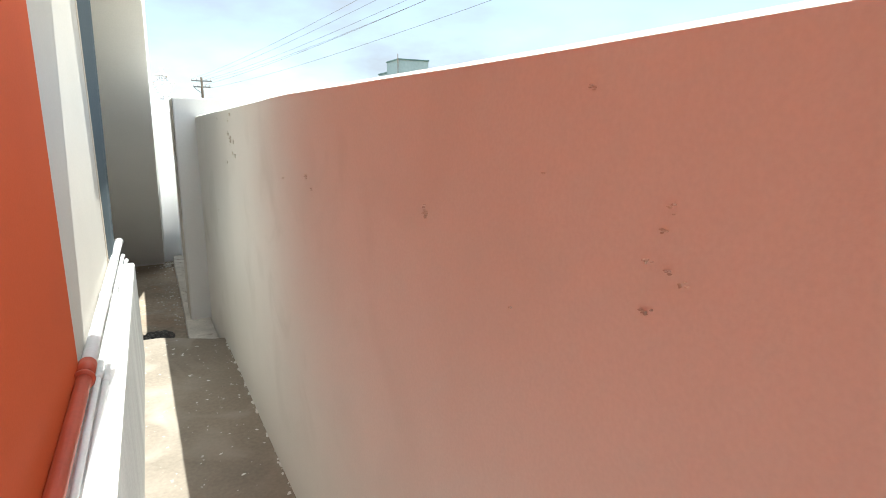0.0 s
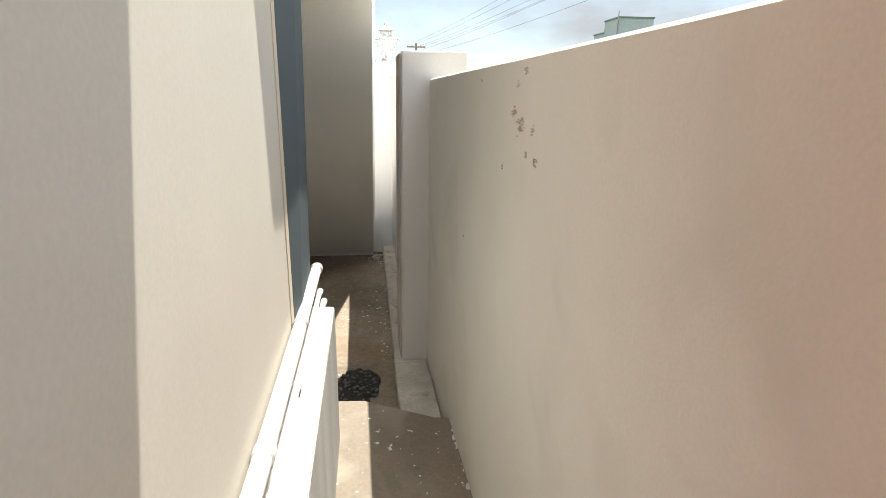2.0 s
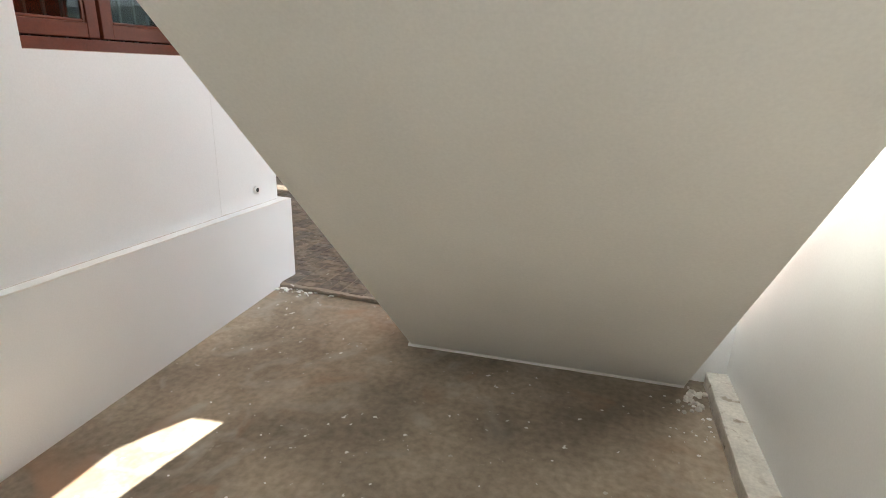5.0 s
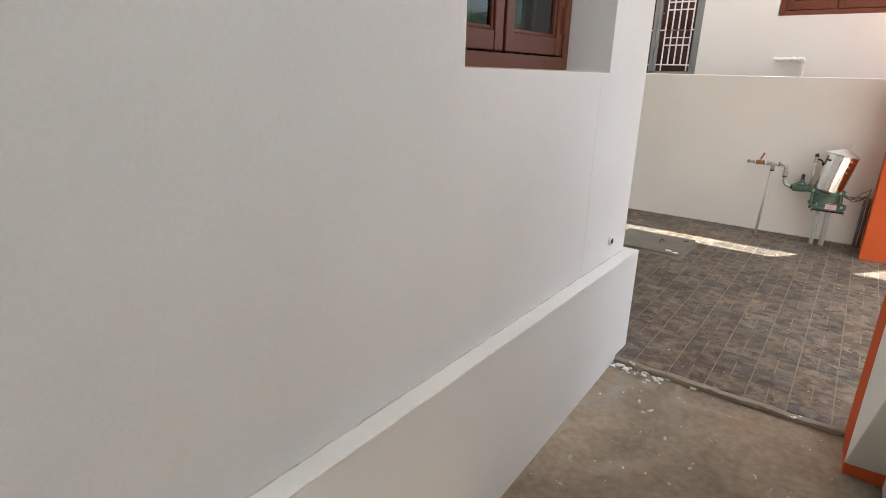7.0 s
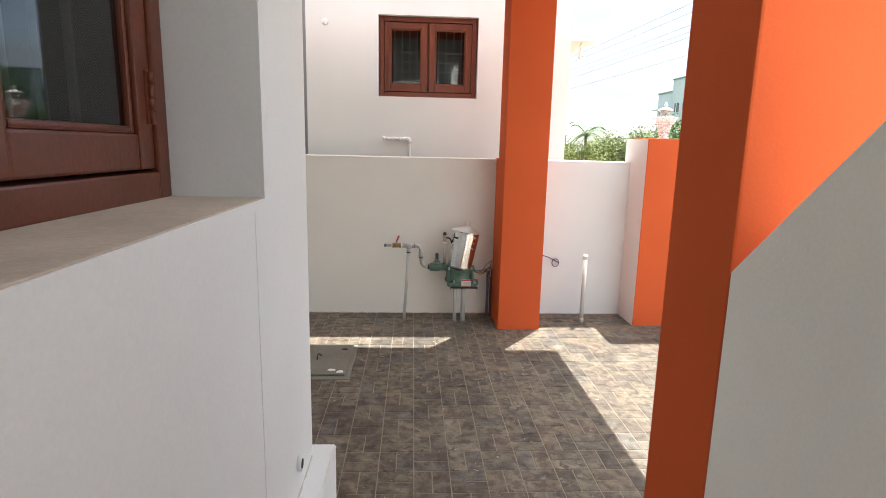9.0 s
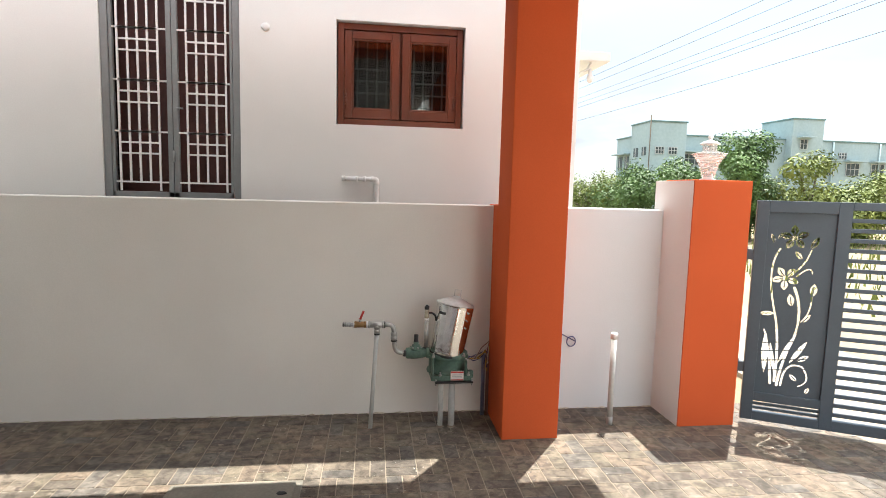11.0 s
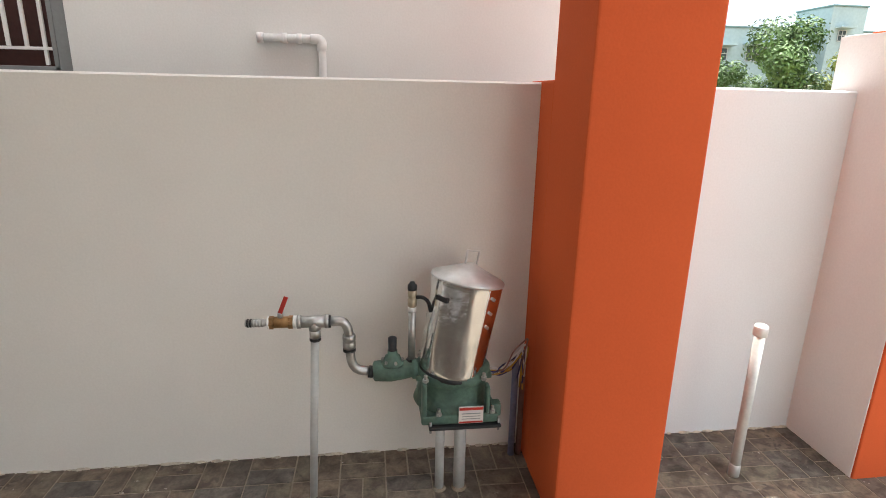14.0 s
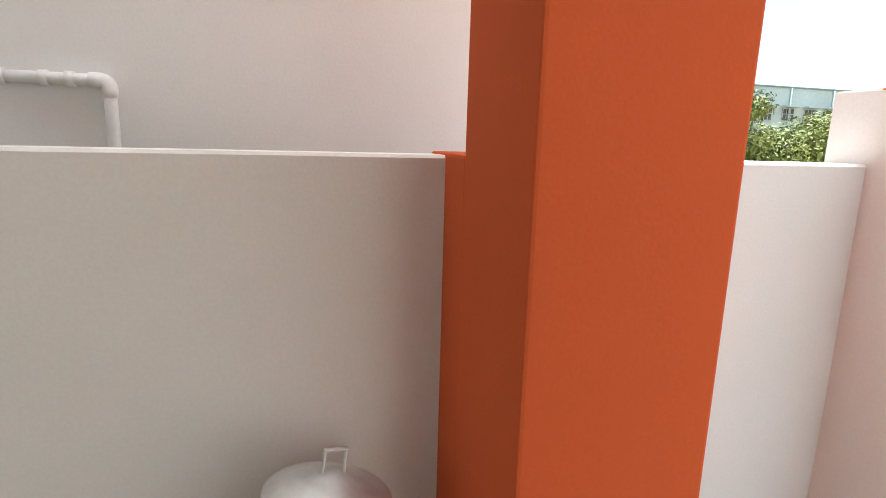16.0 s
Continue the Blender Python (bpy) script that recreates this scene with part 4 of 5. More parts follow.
lantern(2.148, 8.43, 1.80, "clear glass lantern on the white gate pier")

# ---- pump set ----
PY = 11.69
pump = empty("pump", (0.16, PY, 0.0), "green cast iron pump under a dented aluminium cover", "pump")
for x, r in ((0.127, 0.0165), (0.200, 0.0215)):
    leg = part("leg_pipe", tube([(x, PY, 0.02), (x, PY, 0.37)], r, 16), PVCG, pump, "grey-white plastic leg pipe", True)
    part("mortar_foot", wavy(lathe([(r + 0.008, 0.0), (r + 0.005, 0.008), (r, 0.012)], Matrix.Translation((x, PY, 0.022)), 14), 0.003, 40), GROUT, leg)
    part("rim", lathe([(r + 0.003, 0.0), (r + 0.003, 0.014), (r, 0.016)], Matrix.Translation((x, PY, 0.345)), 16), PVCG, leg, smooth=True)
base = part("base_plate", box((0.072, PY - 0.14, 0.361), (0.312, PY + 0.11, 0.372), 0.003), BLACK, pump)
for x in (0.078, 0.306):
    part("stud", tube([(x, PY - 0.125, 0.345), (x, PY - 0.125, 0.385)], 0.004, 8), GALV, base, smooth=True)
body = part("body", box((0.048, PY - 0.125, 0.372), (0.305, PY + 0.10, 0.405), 0.010, segs=3), GREEN, pump)
cas = lathe([(0.118, 0.0), (0.121, 0.008), (0.118, 0.018), (0.109, 0.026), (0.108, 0.088), (0.114, 0.096), (0.119, 0.104), (0.119, 0.128), (0.112, 0.133)], Matrix.Translation((0.163, PY, 0.400)) @ Matrix.Diagonal((1.1, 0.98, 1, 1)), 36)
part("casing", cas, GREEN, body, smooth=True)
part("casing_rib", box((0.050, PY - 0.119, 0.400), (0.066, PY - 0.08, 0.52), 0.006), GREEN, body)
part("casing_rib", box((0.262, PY - 0.119, 0.400), (0.276, PY - 0.08, 0.50), 0.006), GREEN, body)
part("rim_plate", box((0.034, PY - 0.06, 0.500), (0.292, PY + 0.07, 0.520), 0.006), GREEN, body)
for x, y, z in ((0.062, PY - 0.10, 0.52), (0.255, PY - 0.10, 0.52), (0.105, PY - 0.118, 0.405), (0.285, PY - 0.115, 0.405), (0.06, PY + 0.08, 0.52), (0.265, PY + 0.08, 0.52)):
    part("bolt", lathe([(0.010, 0.0), (0.010, 0.010), (0.006, 0.011), (0.006, 0.024)], Matrix.Translation((x, y, z)), 8), GALV, body)
part("lug", box((0.28, PY - 0.11, 0.385), (0.318, PY - 0.07, 0.43), 0.008), GREEN, body)
label_plate = part("name_plate", box((0.170, PY - 0.1305, 0.378), (0.252, PY - 0.124, 0.438), 0.001), PLATE, body, "white and red maker's plate")
for z0, z1, mat in ((0.427, 0.4365, RED), (0.380, 0.386, RED), (0.413, 0.416, STEELP), (0.403, 0.4055, STEELP), (0.394, 0.3965, STEELP)):
    part("print_bar", box((0.180 if mat is STEELP else 0.1715, PY - 0.1315, z0), (0.242 if mat is STEELP else 0.2505, PY - 0.1302, z1)), mat, label_plate)
axis0, axis1 = Vector((0.157, PY - 0.01, 0.525)), Vector((0.211, PY + 0.01, 0.840))
cz = (axis1 - axis0).normalized()
cx = (Vector((1, 0, 0)) - cz * cz.x).normalized()
cy = cz.cross(cx)
CM = Matrix.Translation(axis0) @ Matrix((cx, cy, cz)).transposed().to_4x4()
hh = (axis1 - axis0).length
part("flange", lathe([(0.105, -0.02), (0.108, -0.012), (0.108, -0.004), (0.09, 0.0)], CM, 32), BLACK, pump, smooth=True)
can = lathe([(0.107, -0.004), (0.1095, 0.0), (0.109, 0.012), *[(0.109 + 0.0105 * k / 14, hh * k / 14) for k in range(1, 14)], (0.1195, hh - 0.004), (0.121, hh), (0.114, hh)], None, 72)
for v in can.verts:
    a = math.atan2(v.co.y, v.co.x)
    k = 1 + 0.022 * noise.noise(Vector((math.cos(a) * 4.5, math.sin(a) * 4.5, v.co.z * 3))) + 0.012 * noise.noise(Vector((math.cos(a) * 11, math.sin(a) * 11, v.co.z * 14 + 5)))
    v.co.x, v.co.y = v.co.x * k, v.co.y * k
can.transform(CM)
cover = part("cover", can, ALU, pump, "tapered aluminium sheet cover", True)
part("lid", lathe([(0.1235, hh - 0.006), (0.1225, hh + 0.002), (0.06, hh + 0.028), (0.012, hh + 0.050), (0.0, hh + 0.051)], CM, 48), LIDM, cover, "conical aluminium lid", True)
HM = CM @ Matrix.Rotation(0.25, 4, 'Z') @ Matrix.Translation((0, 0, hh))
handle = part("handle", box((-0.022, -0.005, 0.089), (0.0245, 0.005, 0.0925), 0.001, HM), LIDM, cover, "bent aluminium strip handle")
for x in (-0.022, 0.021):
    part("handle_leg", box((x, -0.0052, 0.032), (x + 0.0035, 0.0052, 0.089), 0.001, HM), LIDM, handle)
for k in range(3):
    a = radians(-52)
    zz = hh * (0.88 - 0.15 * k)
    rr = 0.1105 + 0.011 * zz / hh
    part("rivet_tab", box((-0.010, -0.003, -0.005), (0.010, 0.003, 0.005), 0.002, CM @ Matrix.Rotation(a, 4, 'Z') @ Matrix.Translation((0, 0, zz)) @ Matrix.Rotation(radians(90), 4, 'Z') @ Matrix.Translation((0, -rr, 0)) @ Matrix.Rotation(0.5, 4, 'Y')), GALV, cover)
part("strap", box((-0.024, -0.0035, -0.008), (0.024, 0.0035, 0.008), 0.002, CM @ Matrix.Rotation(radians(-138), 4, 'Z') @ Matrix.Translation((0, 0, hh * 0.8)) @ Matrix.Rotation(radians(90), 4, 'Z') @ Matrix.Translation((0, -0.1185, 0))), BLACK, cover)
seam = [CM @ Vector((math.cos(radians(-62)) * (0.1092 + 0.0108 * t / 10), math.sin(radians(-62)) * (0.1092 + 0.0108 * t / 10), hh * (0.02 + 0.095 * t))) for t in range(11)]
part("seam", tube(seam, 0.0016, 6), ALU, cover, smooth=True)

# non-return valve, pressure rod and delivery line
valve = part("valve_body", lathe([(0.024, 0.0), (0.034, 0.006), (0.036, 0.03), (0.038, 0.06), (0.034, 0.095), (0.028, 0.13), (0.034, 0.132), (0.034, 0.15)], along((-0.108, PY - 0.02, 0.525), (0.045, PY - 0.02, 0.528)), 20), GREEN, pump, "green valve body", True)
part("bonnet", lathe([(0.040, 0.0), (0.040, 0.010), (0.030, 0.013), (0.026, 0.028), (0.017, 0.034), (0.016, 0.05)], Matrix.Translation((-0.042, PY - 0.02, 0.550)), 20), GREEN, valve, smooth=True)
for k in range(6):
    part("bolt", lathe([(0.005, 0), (0.005, 0.008), (0.003, 0.012)], Matrix.Translation((-0.042 + 0.033 * math.cos(k), PY - 0.02 + 0.033 * math.sin(k), 0.560)), 6), GALV, valve)
part("black_cap", lathe([(0.014, 0.0), (0.015, 0.008), (0.0135, 0.012), (0.0145, 0.05), (0.012, 0.052)], Matrix.Translation((-0.042, PY - 0.02, 0.594)), 16), BLACK, valve, smooth=True)
rod = part("rod", tube([(0.022, PY - 0.01, 0.545), (0.024, PY - 0.01, 0.742)], 0.0125, 14), GALV, pump, "steel riser rod with a small valve", True)
part("nut", lathe([(0.02, 0), (0.02, 0.014), (0.014, 0.016)], Matrix.Translation((0.022, PY - 0.01, 0.545)), 6), BLACK, rod)
part("tape", tube([(0.0235, PY - 0.01, 0.734), (0.024, PY - 0.01, 0.750)], 0.0142, 14), WHITEP, rod, smooth=True)
part("cock", lathe([(0.013, 0.0), (0.0155, 0.004), (0.0155, 0.025), (0.012, 0.03), (0.015, 0.036), (0.015, 0.058)], Matrix.Translation((0.024, PY - 0.01, 0.749)), 16), BRASSP, rod, smooth=True)
part("cock_cap", lathe([(0.0145, 0), (0.0155, 0.004), (0.0155, 0.018), (0.01, 0.022), (0.008, 0.028)], Matrix.Translation((0.024, PY - 0.01, 0.807)), 14), BLACK, rod, smooth=True)
part("lever", tube([(0.036, PY - 0.02, 0.785), (0.058, PY - 0.024, 0.787), (0.076, PY - 0.03, 0.772), (0.083, PY - 0.032, 0.738)], 0.0065, 8, bend=0.012), BLACK, rod, "black lever", True)

line = empty("delivery_pipe", (-0.29, PY - 0.02, 0.0), "grey plastic standpipe with galvanised tee and brass valve", "pipe")
LY = PY - 0.025
part("standpipe", tube([(-0.326, LY + 0.03, 0.02), (-0.291, LY, 0.685)], 0.0135, 14), PVCG, line, smooth=True)
part("socket", tube([(-0.291, LY, 0.655), (-0.291, LY, 0.69)], 0.018, 14), GALV, line, smooth=True)
part("seal", tube([(-0.291, LY, 0.648), (-0.291, LY, 0.658)], 0.0185, 12), BLACK, line, smooth=True)
tee = part("tee", tube([(-0.345, LY, 0.714), (-0.245, LY, 0.712)], 0.0195, 16), GALV, line, "galvanised tee", True)
part("branch", tube([(-0.291, LY, 0.712), (-0.291, LY, 0.685)], 0.0195, 16), GALV, tee, smooth=True)
for x in (-0.345, -0.258):
    part("rim", tube([(x, LY, 0.7135), (x + 0.012, LY, 0.7133)], 0.0225, 16), GALV, tee, smooth=True)
tap = part("ball_valve", tube([(-0.42, LY, 0.714), (-0.365, LY, 0.714)], 0.019, 10), BRASS, line, "brass ball valve", True)
for x in (-0.372, -0.432):
    part("nut", lathe([(0.0215, 0), (0.0215, 0.014)], along((x, LY, 0.714), (x + 1, LY, 0.714)), 6), BRASS, tap)
part("thread_tape", tube([(-0.357, LY, 0.714), (-0.346, LY, 0.714)], 0.0205, 14), WHITEP, tap, smooth=True)
part("thread_tape", tube([(-0.437, LY, 0.714), (-0.431, LY, 0.714)], 0.0205, 14), WHITEP, tap, smooth=True)
part("stem", tube([(-0.397, LY, 0.73), (-0.395, LY, 0.752)], 0.009, 10), GALV, tap, smooth=True)
part("lever", box((-0.007, -0.0035, 0.0), (0.007, 0.0035, 0.058), 0.002, Matrix.Translation((-0.396, LY - 0.006, 0.748)) @ Matrix.Rotation(radians(22), 4, 'Y')), RED, tap, "red lever")
nip = part("hose_nipple", tube([(-0.505, LY, 0.714), (-0.437, LY, 0.714)], 0.0115, 12), GALV, line, smooth=True)
for k in range(6):
    x = -0.50 + 0.009 * k
    part("barb", tube([(x, LY, 0.714), (x + 0.005, LY, 0.714)], 0.0138, 12), BLACK if k < 2 else GALV, nip, smooth=True)
part("bend", tube([(-0.245, LY, 0.712), (-0.185, LY, 0.712), (-0.178, LY, 0.537), (-0.105, PY - 0.02, 0.525)], 0.0155, 14, bend=0.055), GALV, line, "curved galvanised pipe", True)
part("union", lathe([(0.019, 0), (0.0215, 0.008), (0.0215, 0.022), (0.018, 0.026), (0.0215, 0.03), (0.0215, 0.044), (0.019, 0.05)], Matrix.Translation((-0.183, LY, 0.615)), 14), GALV, line, smooth=True)
for p0, p1 in (((-0.252, 0.712), (-0.240, 0.712)), ((-0.183, 0.606), (-0.183, 0.614)), ((-0.122, 0.528), (-0.106, 0.525))):
    part("seal", tube([(p0[0], LY, p0[1]), (p1[0], LY, p1[1])], 0.021, 12), BLACK, line, smooth=True)

# cables and conduits at the column
for x, mat, r, top, lab in ((0.440, BLUEC, 0.013, 0.45, "blue electrical conduit beside the column"), (0.470, BROWNC, 0.011, 0.47, "red-brown electrical conduit beside the column")):
    thing("conduit", tube([(x, 11.86, 0.02), (x, 11.865, top)], r, 12), mat, lab, "conduit", smooth=True, group="conduits by the column")
rnd = random.Random(4)
for k, mat in enumerate((BLUEW, BLUEW, PVC, YELW, BLUEW, YELW, BROWNC, PVC, YELW)):
    a = Vector((0.268, PY - 0.02, 0.50 + 0.003 * k))
    b = Vector((0.438 + rnd.uniform(-0.012, 0.022), 11.81, 0.47 + rnd.uniform(0.0, 0.08)))
    mids = [a.lerp(b, t) + Vector((rnd.uniform(-0.01, 0.01), rnd.uniform(-0.02, 0.02), -0.05 * math.sin(math.pi * t) * rnd.uniform(0.2, 1.2))) for t in (0.25, 0.5, 0.75)]
    tail = b + Vector((rnd.uniform(-0.02, 0.025), -0.02, -rnd.uniform(0.06, 0.12)))
    thing("cable", tube([a, *mids, b, b + Vector((0.012, -0.012, 0.02)), tail], 0.0032, 6, bend=0.02), mat, "thin loose cable from the pump to the conduit" if mat is not PVC else "thin white cable from the pump to the conduit", "cable", smooth=True, group="pump cables")
loop = [Vector((1.075 + 0.032 * math.cos(a), 11.905, 0.525 + 0.036 * math.sin(a))) for a in [i * 0.35 for i in range(30)]]
thing("cable_loop", tube([Vector((0.865, 11.905, 0.62)), Vector((1.01, 11.91, 0.575)), *loop], 0.0038, 6), BLUEW, "coiled blue cable end by the column", "cable", smooth=True)
po = thing("standpipe", tube([(1.274, 11.65, 0.02), (1.274, 11.65, 0.635)], 0.0185, 16), PVCG, "capped white standpipe by the wall", "pipe", smooth=True)
part("cap", lathe([(0.024, 0), (0.024, 0.034), (0.02, 0.04)], Matrix.Translation((1.274, 11.65, 0.612)), 18), PVC, po, smooth=True)
part("coupling", lathe([(0.0205, 0), (0.0205, 0.05), (0.0187, 0.056)], Matrix.Translation((1.274, 11.65, 0.02)), 18), PVCG, po, smooth=True)

# manhole lid
mh = empty("manhole_cover", (-1.0, 10.745, 0.03), "grey cement manhole cover with iron ring and tar patches", "manhole cover")
part("surround", box((-1.33, 10.42, 0.0), (-0.67, 11.07, 0.030), 0.006), LID, mh)
part("lid", box((-1.305, 10.465, 0.03), (-0.702, 11.035, 0.046), 0.008), LID, mh)
part("ring", tube([(-0.93, 10.72, 0.045), (-0.93, 10.77, 0.076), (-0.91, 10.80, 0.045)], 0.004, 6, bend=0.02), BLACK, mh, "iron lifting ring", True)
for cx, cy in ((-0.76, 10.92), (-0.80, 10.53), (-0.74, 10.50)):
    part("mortar_patch", wavy(lathe([(0.035, 0), (0.028, 0.005), (0.01, 0.008)], Matrix.Translation((cx, cy, 0.045)) @ Matrix.Diagonal((0.8, 0.5, 1, 1)), 10), 0.006, 30), TOPW if cy < 10.6 else BLACK, mh)
# paint flakes along the kerb and mortar lumps at the foot of the wall
def flakes(name, spots, mat, label, seed):
    rr = random.Random(seed)
    verts, faces = [], []
    for x, y, z, r in spots:
        n, i = 7, len(verts)
        a0, sx = rr.uniform(0, 6), rr.uniform(0.5, 1.0)
        ring = [(r * rr.uniform(0.6, 1) * math.cos(a0 + 6.283 * k / n), r * sx * rr.uniform(0.6, 1) * math.sin(a0 + 6.283 * k / n)) for k in range(n)]
        verts += [(x + p, y + q, z + 0.0015) for p, q in ring] + [(x + p * 1.15, y + q * 1.15, z - 0.001) for p, q in ring]
        faces.append(tuple(range(i, i + n)))
        faces += [(i + (k + 1) % n, i + k, i + n + k, i + n + (k + 1) % n) for k in range(n)]
    me = bpy.data.meshes.new(name)
    me.from_pydata(verts, [], faces)
    me.materials.append(mat)
    return tagged(new(name, me), label, "paint flakes", kind="stuff")

fr = random.Random(8)
sp = []
for _ in range(90):
    y = fr.uniform(5.9, 8.1)
    sp.append((2.262 - 0.0735 * (y - 5.8) - abs(fr.gauss(0, 0.09)) - 0.012, y, 0.001, 0.002 + 0.011 * fr.random() ** 2.5))
for _ in range(70):
    x, y = fr.uniform(-0.4, 2.0), fr.uniform(5.6, 8.0)
    sp.append((x, y, floor_dip(x, y) + 0.0015, 0.002 + 0.006 * fr.random() ** 2))
flakes("paint_flakes", sp, TOPW, "white paint flakes scattered on the concrete floor", 1)
sp = []
for _ in range(40):
    y = fr.uniform(2.2, 5.0)
    sp.append((fr.uniform(house_x(y) + 0.16, wall_x(y) - 0.02), y, 0.1635, 0.002 + 0.008 * fr.random() ** 3))
flakes("paint_drips", sp, TOPW, "white paint drips on the raised walkway", 2)
lump = bmesh.new()
for _ in range(70):
    y = fr.uniform(1.6, 5.0)
    k = bmesh.ops.create_icosphere(lump, subdivisions=1, radius=1)
    r = 0.002 + 0.008 * fr.random() ** 3
    for v in k["verts"]:
        v.co = Vector((wall_x(y) - 0.004 + v.co.x * r, y + v.co.y * r * 2.2, 0.164 + v.co.z * r * 0.5))
tagged(new("mortar_lumps", to_mesh("mortar_lumps", wavy(lump, 0.006, 40), CREAM)), "ragged mortar lumps along the foot of the wall", "mortar", kind="stuff")
lump = bmesh.new()
for _ in range(26):
    k = bmesh.ops.create_icosphere(lump, subdivisions=1, radius=1)
    r = fr.uniform(0.006, 0.018)
    x, y = fr.gauss(2.03, 0.035), fr.gauss(8.04, 0.06)
    for v in k["verts"]:
        v.co = Vector((x, y, 0.004)) + v.co * r
tagged(new("rubble", to_mesh("rubble", wavy(lump, 0.006, 40), KERB)), "crumbled mortar at the foot of the stair", "rubble", kind="stuff")
CHIPGREY = material("grey_gravel", (0.17, 0.16, 0.15), 0.9, vary=0.4, scale=30, fine=80, bump=0.4)
TAR = material("tar_gravel", (0.05, 0.047, 0.045), 0.9, vary=0.5, scale=18, fine=60, bump=0.8)
# rubble heap at the step
rk = bmesh.new()
bmesh.ops.create_icosphere(rk, subdivisions=4, radius=1)
for v in rk.verts:
    v.co *= 1 + 0.35 * noise.noise(v.co * 2.3)
    v.co = Vector((2.02 + v.co.x * 0.11, 5.62 + v.co.y * 0.20, max(0.0, v.co.z * 0.032)))
heap = thing("tar_lump", wavy(wavy(rk, 0.008, 25), 0.007, 75), TAR, "dark heap of tar and gravel lying below the step", "rubble")
rr = random.Random(77)
lump = bmesh.new()
for _ in range(150):
    k = bmesh.ops.create_icosphere(lump, subdivisions=1, radius=1)
    r = 0.003 + 0.008 * rr.random() ** 2
    a, q = rr.uniform(0, 6.283), math.sqrt(rr.random())
    c = Vector((2.02 + math.cos(a) * q * 0.125, 5.62 + math.sin(a) * q * 0.215, 0.004 + 0.030 * (1 - q * q)))
    for v in k["verts"]:
        v.co = c + Vector((v.co.x * r * 1.4, v.co.y * r * 1.2, v.co.z * r * 0.8))
tagged(part("gravel", wavy(lump, 0.004, 60), CHIPGREY, heap, "loose grey gravel"), kind="stuff")
cr = random.Random(31)
lump = bmesh.new()
for _ in range(190):
    x = cr.uniform(-3.2, 1.7)
    if 0.47 < x < 0.88:
        continue
    k = bmesh.ops.create_icosphere(lump, subdivisions=1, radius=1)
    r = 0.003 + 0.007 * cr.random() ** 2
    for v in k["verts"]:
        v.co = Vector((x + v.co.x * r * cr.uniform(1.5, 4.0), 11.927 - abs(cr.gauss(0, 0.002)) + v.co.y * r * 0.8, 0.0265 + v.co.z * r * 0.8))
tagged(new("mortar_crumbs", to_mesh("mortar_crumbs", wavy(lump, 0.003, 60), CHIP)), "brown mortar crumbs along the foot of the compound wall", "mortar", kind="stuff")

